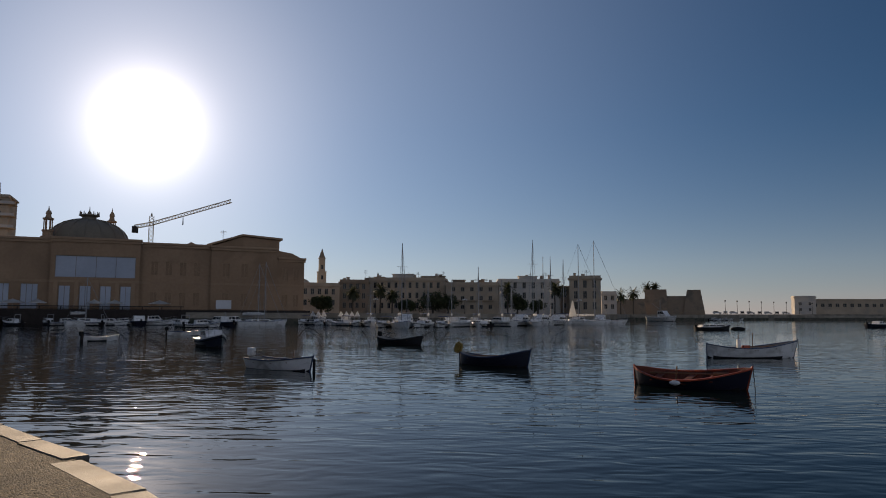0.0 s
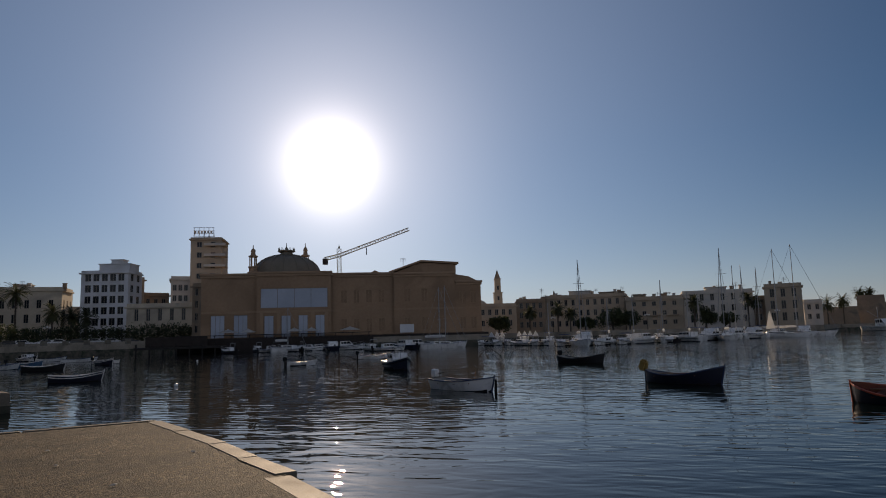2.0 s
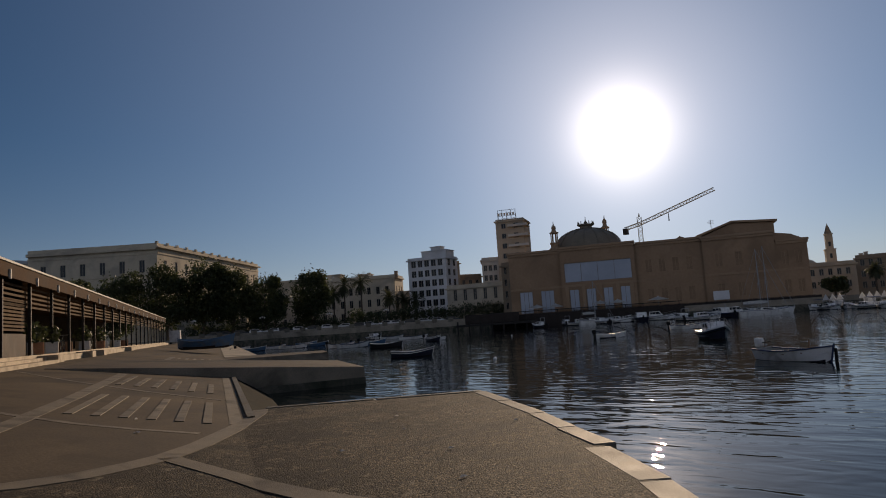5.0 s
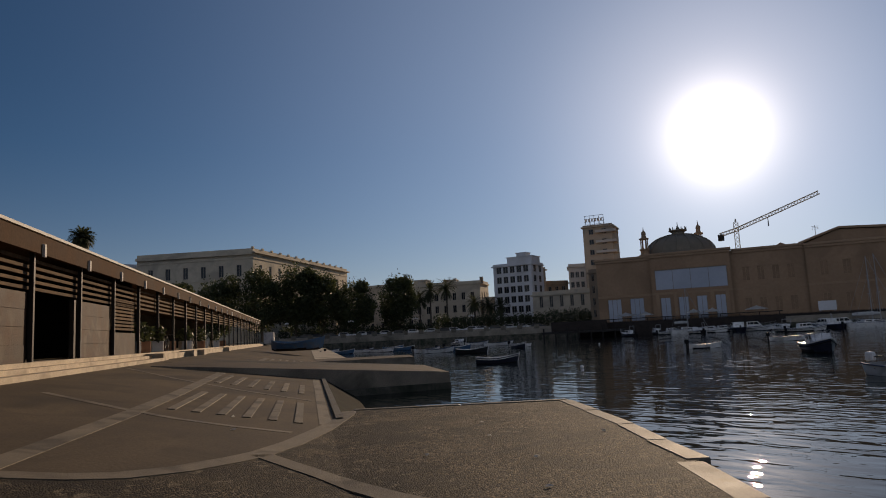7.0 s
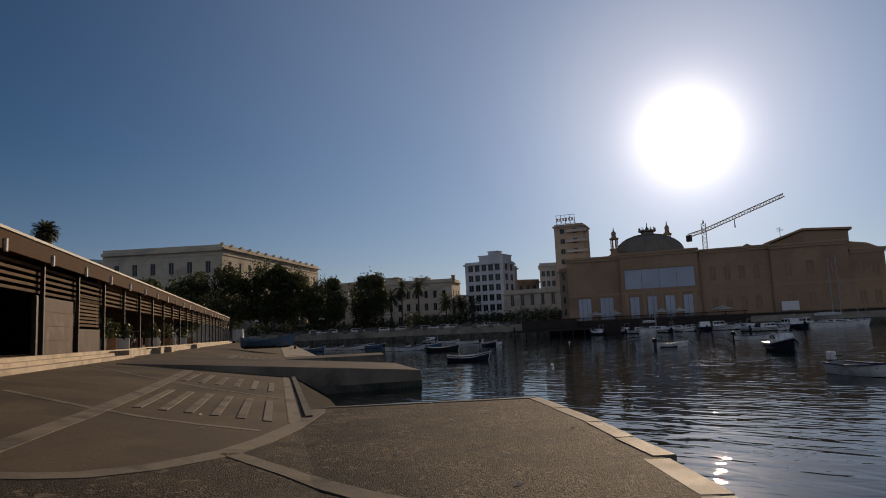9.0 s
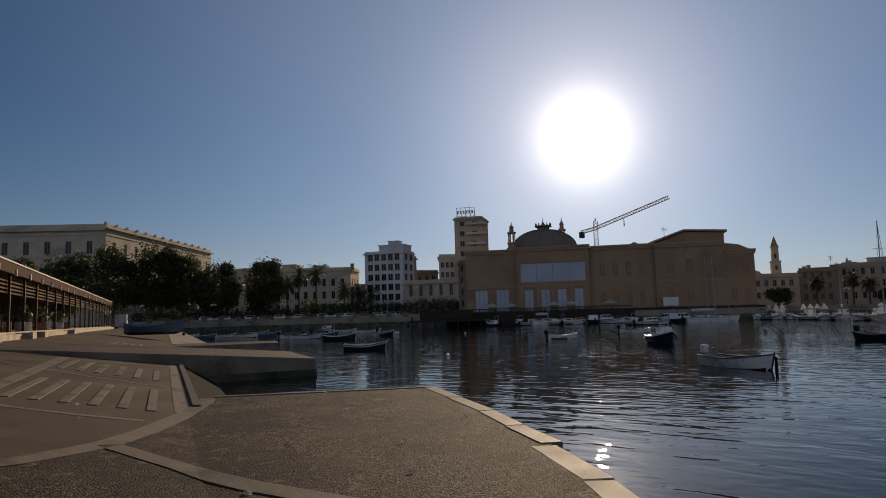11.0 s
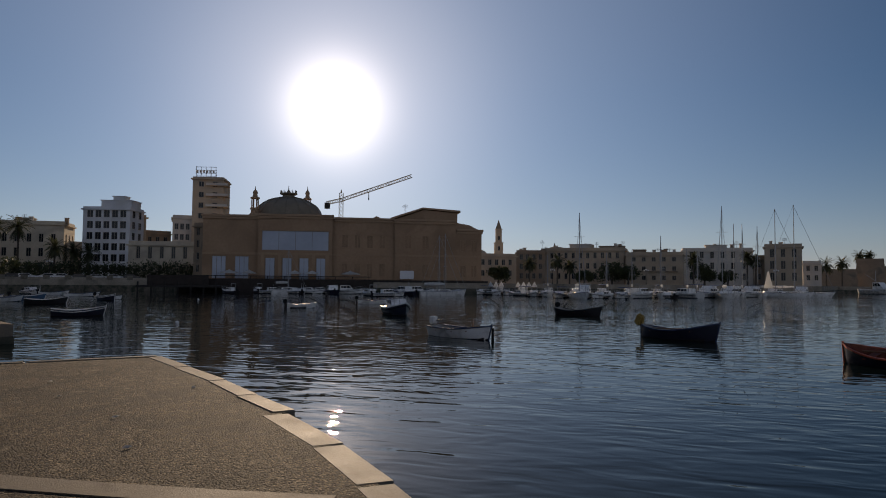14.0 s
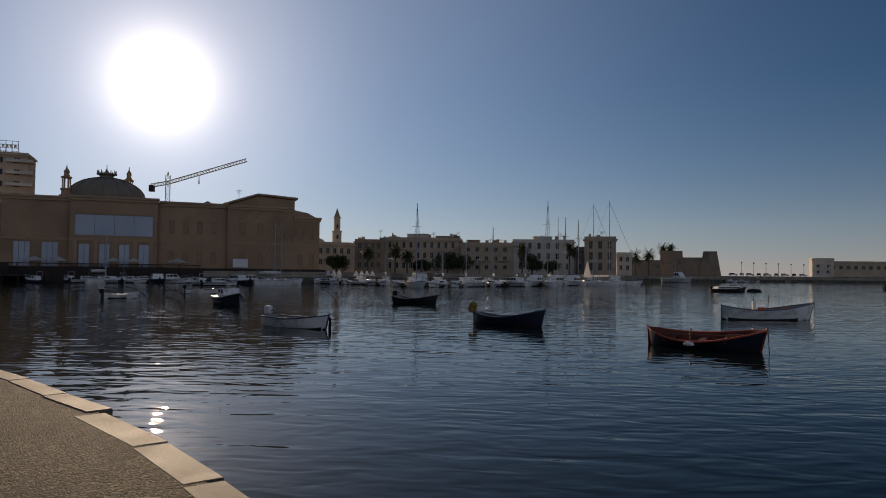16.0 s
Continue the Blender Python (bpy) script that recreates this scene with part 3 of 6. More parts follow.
def house(name, label, a0, d0, a1, d1, ztop, cols, rows, mat, ww=1.2, wh=2.0, z0=1.2, fh=None, depth=14.0, base=1.75, cornice=0.5, parapet=0.8, side_cols=0, side="right", category="house", group="", **kw):
    p0, p1 = polar(a0, d0, base), polar(a1, d1, base)
    d = p1 - p0
    L, H = d.length, ztop - base
    ob = thing(name, Matrix.Translation(p0) @ Matrix.Rotation(math.atan2(d.y, d.x), 4, "Z"), label, category, group)
    fh = fh or (H - z0 - 0.6) / rows
    facade(ob, L, H, cols, rows, ww, wh, z0, fh, mat, Matrix.Identity(4), **kw)
    facade(ob, depth, H, max(1, side_cols), rows if side_cols else 1, ww, wh, z0, fh, mat, pose(L, 0, 0, 0, 0, 90), skip=() if side_cols else {(0, 0)}, name="side_wall")
    facade(ob, depth, H, max(1, side_cols), rows if side_cols else 1, ww, wh, z0, fh, mat, pose(0, depth, 0, 0, 0, -90), skip=() if side_cols else {(0, 0)}, name="side_wall")
    part("back_wall", boxm(0.01, depth - 0.3, 0, L - 0.01, depth - 0.01, H), mat, ob)
    part("roof", boxm(0.05, 0.3, H - 0.35, L - 0.05, depth - 0.3, H - 0.05), "roof", ob)
    c = bmesh.new()
    for x0, y0, x1, y1 in ((-cornice, -cornice, L + cornice, 0.0), (L, 0.0, L + cornice, depth), (-cornice, 0.0, 0.0, depth)):
        box(c, x0, y0, H - 0.45, x1, y1, H - 0.02)
    part("cornice", c, mat, ob)
    if parapet:
        c = bmesh.new()
        box(c, 0, 0.02, H, L, 0.3, H + parapet)
        box(c, 0, 0.3, H, 0.3, depth, H + parapet)
        box(c, L - 0.3, 0.3, H, L, depth, H + parapet)
        part("parapet", c, mat, ob)
    return ob, L, H


def rooftop(ob, x0, y0, x1, y1, z0, z1, mat):
    bm = boxm(x0, y0, z0, x1, y1, z1)
    box(bm, x0 - 0.25, y0 - 0.25, z1, x1 + 0.25, y1 + 0.25, z1 + 0.25)
    part("roof_hut", bm, mat, ob)


def antenna(ob, x, y, z, h):
    bm = rodm((x, y, z), (x, y, z + h), 0.06, seg=5)
    for k in (0.72, 0.82, 0.92):
        rod(bm, (x - 0.7, y, z + h * k), (x + 0.7, y, z + h * k), 0.035, seg=4)
    part("antenna", bm, "steel", ob)


# --- the theatre on the water
TC = polar(24.3, 168.0, 1.75)
theatre = thing("theatre", Matrix.Translation(TC) @ Matrix.Rotation(radians(24.3), 4, "Z"), "ochre-red waterside theatre with a dome and two turrets", "theatre")
ID = Matrix.Identity(4)
# left wing with three tall windows, then the glazed middle bay
facade(theatre, 13.0, 15.6, 2, 1, 3.2, 5.4, 0.6, 7, "ochre", pose(-34.0, 0, 0), margin=1.2, pane="pale_pane", bars=2, sill=False, deep=0.5)
facade(theatre, 17.6, 15.8, 1, 1, 15.8, 4.7, 7.5, 7, "ochre", pose(-21.0, -1.2, 8.0 - 8.0), margin=0.8, pane="pale_pane", bars=3, sill=False, deep=0.5, fill=0.99)
for x in (-20.2, -16.2, -12.2, -8.2, -5.0):
    part("pilaster", boxm(x, -1.45, 0.3, x + 0.8, -1.2, 6.38), "ochre_trim", theatre)
for x in (-19.2, -15.2, -11.2, -7.2):
    w = part("window", boxm(x, -1.32, 0.4, x + 2.2, -1.21, 5.6), "pale_pane", theatre, "tall pale sheeted window")
    for a in (0.0, 1.06, 2.1):
        part("frame", boxm(x + a, -1.4, 0.4, x + a + 0.1, -1.32, 5.6), "frame", w)
facade(theatre, 15.2, 15.4, 4, 2, 1.5, 3.2, 1.4, 7.0, "ochre", pose(-3.4, 0, 0), margin=1.5, pane="theatre_faint_pane", frame_mat="ochre_trim", deep=0.4)
facade(theatre, 15.2, 15.2, 3, 2, 1.6, 3.2, 1.4, 7.0, "ochre", pose(11.8, -0.8, 0), margin=1.2, pane="theatre_faint_pane", frame_mat="ochre_trim", deep=0.4)
facade(theatre, 6.7, 13.0, 2, 2, 1.4, 3.0, 1.4, 6.4, "ochre", pose(27.0, -0.4, 0), margin=0.6, pane="theatre_faint_pane", frame_mat="ochre_trim", deep=0.4)
# body and roofs behind the fronts
part("body", prism(bmesh.new(), [(-33.99, 0), (-33.99, 15.5), (-3.4, 15.6), (11.8, 15.0), (27.0, 15.0), (33.6, 12.6), (33.6, 0)], 0.6, 26.0), "ochre", theatre)
for x0, x1, y, z in ((-34.4, -21.0, -0.5, 15.45), (-21.3, -3.1, -1.7, 15.7), (-3.1, 11.8, -0.5, 15.3), (11.5, 27.2, -1.3, 15.1), (27.2, 34.1, -0.9, 12.9)):
    part("cornice", boxm(x0, y, z, x1, 0.8, z + 0.55, bevel=0.08), "ochre_trim", theatre)
    part("frieze", boxm(x0 + 0.15, y + 0.2, z - 0.5, x1 - 0.15, 0.75, z - 0.004), "ochre_trim", theatre)
for x0, x1, y in ((-34.0, -21.0, -0.12), (-21.0, -3.4, -1.32), (-3.4, 11.8, -0.12), (11.8, 27.0, -0.92), (27.0, 33.7, -0.52)):
    part("string_course", boxm(x0, y, 6.4, x1, y + 0.13, 6.9), "ochre_trim", theatre)
    part("plinth", boxm(x0, y, 0.0, x1, y + 0.13, 0.5), "ochre_trim", theatre)
# small gable and the high stage block
part("gable", prism(bmesh.new(), [(4.6, 15.0), (7.3, 16.4), (10.2, 15.0)], 0.3, 14.0), "ochre", theatre)
bm = prism(bmesh.new(), [(11.9, 15.0), (11.9, 15.9), (19.2, 18.6), (28.2, 18.0), (28.2, 12.0), (11.9, 12.0)], 4.0, 24.0)
part("stage_block", bm, "ochre", theatre)
bm = prism(bmesh.new(), [(11.0, 15.9), (19.2, 18.75), (28.9, 18.1), (28.9, 18.6), (19.2, 19.2), (11.0, 16.4)], 3.4, 24.4)
part("stage_roof", bm, "ochre_trim", theatre)
part("end_roof", prism(bmesh.new(), [(27.2, 12.9), (27.2, 15.2), (30.8, 14.6), (34.2, 12.9)], 0.4, 22.0), "ochre_trim", theatre)
# dome
bm = bmesh.new()
lathe(bm, [(9.0, 15.6), (9.0, 16.4), (8.6, 16.5)] + [(8.4 * math.cos(a), 16.5 + 5.0 * math.sin(a)) for a in np.linspace(0.02, 1.42, 12)], 32, -14.9, 9.0)
part("dome", bm, "dome", theatre, "dark leaded dome", smooth=False)
bm = bmesh.new()
for k in range(16):
    a = k * math.pi / 8
    pts = [(-14.9 + 8.5 * math.cos(t) * math.cos(a), 9.0 + 8.5 * math.cos(t) * math.sin(a), 16.5 + 5.1 * math.sin(t)) for t in np.linspace(0.05, 1.35, 7)]
    for p, q in zip(pts, pts[1:]):
        rod(bm, p, q, 0.12, seg=4)
part("dome_rib", bm, "dome", theatre)
bm = bmesh.new()
lathe(bm, [(2.4, 20.7), (2.6, 21.2), (1.6, 21.4), (1.5, 22.0), (2.2, 22.3), (2.2, 22.55), (0.6, 22.7), (0.35, 23.2), (0.12, 23.5), (0.06, 24.6)], 16, -14.9, 9.0)
for k in range(12):
    a = k * math.pi / 6
    rod(bm, (-14.9 + 2.0 * math.cos(a), 9 + 2.0 * math.sin(a), 22.5), (-14.9 + 2.0 * math.cos(a), 9 + 2.0 * math.sin(a), 23.3), 0.13, 0.08, 5)
part("lantern", bm, "dome", theatre, "crown-like lantern with a finial")
for x, y, base, top in ((-22.3, 2.0, 15.6, 23.2), (-10.6, 17.0, 16.5, 25.6)):
    h = top - base
    bm = bmesh.new()
    lathe(bm, [(1.45, base), (1.45, base + 0.10 * h), (1.0, base + 0.14 * h), (1.0, base + 0.24 * h), (1.2, base + 0.26 * h), (1.2, base + 0.3 * h)], 12, x, y)
    tur = part("turret", bm, "ochre_trim", theatre, "small open turret")
    for k in range(6):
        a = k * math.pi / 3
        part("column", rodm((x + 0.8 * math.cos(a), y + 0.8 * math.sin(a), base + 0.3 * h), (x + 0.8 * math.cos(a), y + 0.8 * math.sin(a), base + 0.6 * h), 0.13), "ochre_trim", tur)
    bm = bmesh.new()
    lathe(bm, [(1.1, base + 0.6 * h), (1.15, base + 0.64 * h), (0.62, base + 0.67 * h), (0.5, base + 0.75 * h), (0.62, base + 0.78 * h), (0.5, base + 0.84 * h), (0.16, base + 0.89 * h), (0.05, base + h)], 12, x, y)
    part("cap", bm, "ochre_trim", tur)
antenna(theatre, 15.0, 8.0, 17.2, 3.2)

# terrace with awning roofs at the theatre's foot
terrace = thing("terrace_canopy", Matrix.Translation(TC) @ Matrix.Rotation(radians(24.3), 4, "Z"), "low dark canopy row along the theatre's waterside", "canopy")
part("roof", boxm(-38.0, -6.4, 1.15, 6.0, -2.2, 1.3), "dark_metal", terrace)
for k in range(12):
    part("post", boxm(-37.6 + k * 3.9, -6.2, -0.15, -37.45 + k * 3.9, -6.05, 1.15), "dark_metal", terrace)
part("front_wall", boxm(-38.0, -6.9, -4.2, 34.0, -6.45, 0.5), "dark_wall_and_shade", terrace, "dark timber-clad waterfront wall")
part("rail", boxm(-38.0, -6.3, 0.55, 33.0, -6.22, 0.62), "dark_metal", terrace)
bm = bmesh.new()
sign = thing("notice_board", Matrix.Translation(TC) @ Matrix.Rotation(radians(24.3), 4, "Z") @ pose(13.0, -3.0, -0.15), "pale notice board on two posts", "board")
part("panel", boxm(0, 0, 1.0, 3.4, 0.12, 3.0, bevel=0.03), "white_plaster", sign)
part("post", boxm(0.3, 0.12, 0, 0.45, 0.25, 2.6), "steel", sign)
part("post", boxm(2.9, 0.12, 0, 3.05, 0.25, 2.6), "steel", sign)


def parasol(m, w=3.2, h=2.6, group="parasols on the terrace"):
    ob = thing("parasol", m, "open white canvas parasol on a pole", "parasol", group)
    bm = bmesh.new()
    lathe(bm, [(w / 2, h - 0.55), (w / 2, h - 0.45), (0.1, h + 0.25), (0.03, h + 0.4)], 8)
    part("canopy", bm, "canvas", ob)
    part("pole", rodm((0, 0, 0), (0, 0, h - 0.4), 0.04), "steel", ob)
    part("base_plate", boxm(-0.4, -0.4, 0, 0.4, 0.4, 0.1, bevel=0.02), "steel", ob)
    return ob


for k, x in enumerate((-27.0, -22.5, -12.0, -8.0, 1.0)):
    m = Matrix.Translation(TC) @ Matrix.Rotation(radians(24.3), 4, "Z") @ pose(x, -4.3, -0.15)
    parasol(m, 4.6 if k in (0, 4) else 3.4, 2.5)

# --- houses behind and beside the theatre
ob, L, H = house("office_building", "white six-storey office block with rows of square windows", 44.25, 232, 41.05, 226, 23.4, 5, 6, "white_plaster", 2.1, 2.2, 2.2, 3.35, depth=10, side_cols=2, parapet=0.6, bars=1)
rooftop(ob, L * 0.34, 1.2, L - 0.2, 8.0, H, H + 2.5, "white_plaster")
rooftop(ob, L * 0.55, 2.5, L * 0.8, 6.0, H + 2.7, H + 3.9, "white_plaster")
ob, L, H = house("apartment_building", "beige apartment block behind the offices", 40.72, 236, 39.9, 238, 22.0, 1, 5, "tan", 1.2, 2.0, 3.0, 3.4, depth=12)
house("apartment_building", "stepped brown apartment block", 40.0, 245, 38.1, 248, 17.6, 3, 4, "brown", 1.2, 2.0, 3.0, 3.2, depth=14)
house("apartment_building", "grey apartment block beside the tall tower", 38.0, 242, 36.6, 242, 22.8, 3, 5, "grey_plaster", 1.2, 2.0, 3.0, 3.5, depth=14)
house("arcade_building", "low cream building with narrow tall windows", 41.1, 212, 36.3, 206, 12.0, 5, 1, "cream", 1.1, 3.4, 6.2, 4, depth=10, parapet=0.9)
tower, TL, TH = house("tower_building", "tall tan tower block with balconies and rooftop lettering frame", 36.6, 240, 34.25, 238, 36.0, 2, 9, "tan", 1.6, 1.8, 3.0, 3.55, depth=12, parapet=0.5)
for k in range(5):
    z = 17.5 + k * 3.55
    b = part("balcony", boxm(TL * 0.45, -1.1, z, TL + 1.5, 4.0, z + 0.18), "tan", tower)
    part("railing", boxm(TL * 0.45, -1.1, z + 0.18, TL + 1.5, -1.02, z + 0.95), "grey_plaster", b)
bm = bmesh.new()
for k in range(5):
    x = 0.6 + k * 1.6
    rod(bm, (x, 2.0, TH), (x, 2.0, TH + 4.2), 0.08, seg=4)
    rod(bm, (x, 4.0, TH), (x, 2.0, TH + 3.6), 0.06, seg=4)
for z in (1.0, 2.0, 3.0, 4.1):
    rod(bm, (0.4, 2.0, TH + z), (7.2, 2.0, TH + z), 0.07, seg=4)
part("sign_frame", bm, "steel", tower, "steel lattice of a rooftop sign")
for k in range(6):
    part("sign_bar", boxm(0.7 + k * 1.05, 1.8, TH + 2.1, 1.35 + k * 1.05, 1.9, TH + 2.9), "grey_plaster", tower)
ob, L, H = house("house", "brown waterfront house below the tower", 36.4, 200, 35.3, 196, 17.0, 2, 4, "brown", 1.1, 2.0, 2.4, 3.4, depth=10)

# palace and the yellow houses beyond the trees
pal, L, H = house("palace", "large cream palace with a heavy cornice and balustrade", 64.2, 214, 56.6, 288, 29.4, 12, 3, "cream", 1.7, 3.6, 5.0, 7.6, depth=30, cornice=1.0, parapet=1.0)
facade(pal, 38, H, 6, 3, 1.6, 3.6, 5.0, 7.6, "cream", Matrix.Rotation(radians(-85), 4, "Z") @ pose(-38, -0.02, 0), name="side_wall")
SIDE = Matrix.Rotation(radians(-85), 4, "Z")
part("cornice", boxm(-38, -1.0, H - 0.95, 0, -0.02, H - 0.05), "cream", pal, at=SIDE)
part("parapet", boxm(-38, -0.02, H, -0.4, 0.3, H + 1.0), "cream", pal, at=SIDE)
for z, h in ((4.2, 0.35), (11.6, 0.3), (19.2, 0.35), (H - 2.2, 0.5)):
    part("string_course", boxm(0, -0.22, z, L, 0.0, z + h), "cream", pal)
    part("string_course", boxm(-38, -0.24, z, 0, -0.02, z + h), "cream", pal, at=Matrix.Rotation(radians(-85), 4, "Z"))
for k in range(13):
    part("pedestal", boxm(k * L / 13 - 0.4, -0.3, H + 0.9, k * L / 13 + 0.4, 0.4, H + 1.5), "cream", pal)
house("palace", "pale palace top behind the larger palace", 76.0, 250, 70.5, 262, 29.6, 6, 3, "white_plaster", 1.4, 2.4, 4, 6, depth=20, cornice=0.8)
yb, L, H = house("house", "yellow-cream three-storey house behind palms", 52.0, 248, 45.45, 240, 18.9, 8, 3, "cream", 1.3, 2.6, 2.6, 4.4, depth=14, side_cols=3)
rooftop(yb, 3, 4, 8, 9, H, H + 2.4, "cream")
rooftop(yb, 16, 5, 19, 9, H, H + 1.8, "cream")
house("house", "low cream house beside the offices", 45.2, 236, 43.9, 236, 12.6, 2, 2, "tan", 1.2, 2.2, 2.6, 3.8, depth=12)
house("house", "long cream house half hidden by trees", 57.5, 276, 52.3, 259, 20.6, 6, 3, "cream", 1.2, 2.3, 2.6, 4.2, depth=14)

# --- old town
house("old_house", "low pale old-town houses by the theatre", 13.9, 236, 10.0, 240, 11.4, 6, 2, "tan", 1.2, 2.0, 2.6, 3.8, depth=12, group="old town houses")
ch = thing("chapel", Matrix.Translation(polar(13.0, 246, 1.75)) @ Matrix.Rotation(radians(13), 4, "Z"), "small chapel drum with a low dome", "chapel")
bm = bmesh.new()
lathe(bm, [(2.4, 6), (2.4, 10.2), (2.6, 10.3), (2.6, 10.6), (2.2, 10.9), (1.5, 11.6), (0.4, 12.1)], 16)
part("drum", bm, "tan", ch)
camp = thing("bell_tower", Matrix.Translation(polar(11.5, 300, 1.75)) @ Matrix.Rotation(radians(20), 4, "Z"), "tall square pale stone bell tower with a pyramid spire", "bell tower")
for z0_, z1_, w_ in ((0, 17.6, 3.5), (17.6, 18.0, 3.9), (18.0, 23.6, 2.5), (23.6, 24.0, 2.9)):
    if z1_ - z0_ > 1:
        for k in range(4):
            facade(camp, w_, z1_ - z0_, 1, 3 if z0_ == 0 else 1, 1.0, 1.9, 4.0 if z0_ == 0 else 1.0, 5.2, "tan", Matrix.Rotation(k * math.pi / 2, 4, "Z") @ pose(-w_ / 2, -w_ / 2, z0_), margin=0.5, bars=0, sill=False)
    else:
        part("cornice", boxm(-w_ / 2, -w_ / 2, z0_, w_ / 2, w_ / 2, z1_), "tan", camp)
bm = bmesh.new()
bmesh.ops.create_cone(bm, cap_ends=True, segments=8, radius1=1.4, radius2=0.05, depth=4.0, matrix=Matrix.Translation((0, 0, 26.0)))
part("spire", bm, "brown", camp)
o1, L, H = house("old_house", "brown three-storey old-town house", 10.0, 246, 7.6, 246, 13.0, 4, 3, "brown", 1.2, 2.0, 1.8, 3.4, depth=12, group="old town houses")
antenna(o1, 9.3, 3, H, 4.6)
o2, L, H = house("old_house", "long tan old-town house with shuttered windows", 7.6, 250, 1.2, 246, 14.0, 10, 3, "tan", 1.1, 2.1, 1.8, 3.7, depth=14, group="old town houses")
rooftop(o2, 8.5, 2, 16.0, 8, H, H + 2.0, "grey_plaster")
rooftop(o2, 1.5, 3, 5.0, 8, H, H + 1.0, "tan")
rooftop(o2, 19, 3, 27.5, 8, H, H + 1.3, "brown")
part("dormer", prism(bmesh.new(), [(2.6, H), (3.2, H + 2.6), (3.8, H)], 0.5, 2.0), "tan", o2)
o3, L, H = house("old_house", "lower tan old-town house with balconies", 1.1, 240, -3.3, 238, 12.0, 5, 3, "tan", 1.3, 1.5, 1.6, 3.1, depth=12, group="old town houses")
for k in range(3):
    part("balcony", boxm(2.0 + k * 5.5, -0.9, 4.4, 6.0 + k * 5.5, 0, 4.6), "brown", o3)
rooftop(o3, 2, 3, 6, 7, H, H + 1.6, "brown")
o4, L, H = house("old_house", "wide white-grey old-town house", -3.3, 242, -8.4, 244, 13.4, 6, 3, "grey_plaster", 1.2, 2.2, 1.8, 3.6, depth=12, group="old town houses")
rooftop(o4, 7.5, 2, 14.0, 7, H, H + 1.7, "grey_plaster")
o5, L, H = house("old_house", "square stone tower house on the quay", -9.2, 238, -11.75, 238, 14.2, 3, 3, "tan", 1.3, 2.6, 1.6, 3.7, depth=11, group="old town houses")
house("old_house", "low dark link house", -8.4, 246, -9.2, 246, 11.0, 1, 2, "brown", 1.2, 2.0, 2.0, 4, depth=10, group="old town houses")
house("old_house", "small pale house beside the bastion", -11.8, 262, -13.0, 264, 9.6, 2, 2, "grey_plaster", 1.2, 1.8, 2.0, 3.2, depth=10, group="old town houses")

# chimneys, tanks and aerials on the old roofs
rr = random.Random(21)
for ob_, n_ in ((o1, 3), (o2, 7), (o3, 5), (o4, 5), (o5, 2), (yb, 5)):
    Lf = max(c.location.x for c in ob_.children if c.name.startswith("window")) + 1.0
    Hf = max((c.data.vertices[i].co.z for c in ob_.children if c.name.startswith("parapet") for i in range(len(c.data.vertices))))
    for k in range(n_):
        x, y = rr.uniform(1.0, Lf), rr.uniform(1.5, 5.0)
        w_, h_ = rr.uniform(0.5, 1.6), rr.uniform(0.5, 1.5)
        bm = boxm(x, y, Hf - 1.1, x + w_, y + 0.8, Hf + h_)
        box(bm, x - 0.1, y - 0.1, Hf + h_, x + w_ + 0.1, y + 0.9, Hf + h_ + 0.12)
        part("chimney", bm, rr.choice(("tan", "grey_plaster", "brown")), ob_)
        if k % 2:
            antenna(ob_, x + 1.8, y, Hf - 0.9, rr.uniform(2.0, 3.4))

# bastion and long wall
fort = thing("bastion", ID, "sloping stone bastion with two taller corner blocks", "fort")


def battered(bm, a0, a1, d, z0, z1, lean=0.12, deep=14):
    p0, p1 = polar(a0, d, z0), polar(a1, d, z0)
    x = (p1 - p0).normalized()
    y = Vector((-x.y, x.x, 0))
    k = (z1 - z0) * lean
    lo = [p0, p1, p1 + y * deep, p0 + y * deep]
    hi = [p0 + x * k + y * k, p1 - x * k + y * k, p1 - x * k + y * (deep - k), p0 + x * k + y * (deep - k)]
    a = [bm.verts.new(v) for v in lo]
    b = [bm.verts.new(v + Vector((0, 0, z1 - z0))) for v in hi]
    bm.faces.new(a[::-1])
    bm.faces.new(b)
    for i in range(4):
        bm.faces.new((a[i], a[(i + 1) % 4], b[(i + 1) % 4], b[i]))
    return bm


part("wall", battered(bmesh.new(), -15.2, -19.5, 332, 1.7, 10.4, 0.2, 30), "brown", fort)
part("corner_block", battered(bmesh.new(), -15.1, -17.0, 331, 1.7, 13.4, 0.06, 16), "brown", fort)
part("corner_block", battered(bmesh.new(), -18.1, -19.75, 331, 1.7, 13.2, 0.16, 16), "brown", fort)
lw = thing("town_wall", ID, "low brown town wall along the quay", "wall")
part("wall", battered(bmesh.new(), -12.2, -15.3, 318, 1.7, 8.8, 0.08, 8), "brown", lw)
bk = thing("breakwater", ID, "long low stone breakwater wall", "breakwater", kind="structure")
for k in range(8):
    a0, a1 = -19.7 - k * 2.4, -19.7 - (k + 1) * 2.4
    d = 340 + k * 30
    part("section", battered(bmesh.new(), a0, a1 - 0.1, d, -2.0, 2.0 + k * 0.1, 0.05, 16), "wall_stone", bk)
house("harbour_building", "long low stone harbour building on the breakwater", -26.9, 486, -34.5, 520, 11.5, 16, 1, "tan", 2.2, 2.2, 4.6, 4, depth=20, base=2.4, parapet=0.6)
house("harbour_building", "small hut block beside the harbour building", -26.0, 478, -27.4, 480, 13.2, 2, 2, "grey_plaster", 1.4, 1.8, 2.0, 3.6, depth=12, base=2.4, parapet=0.6)

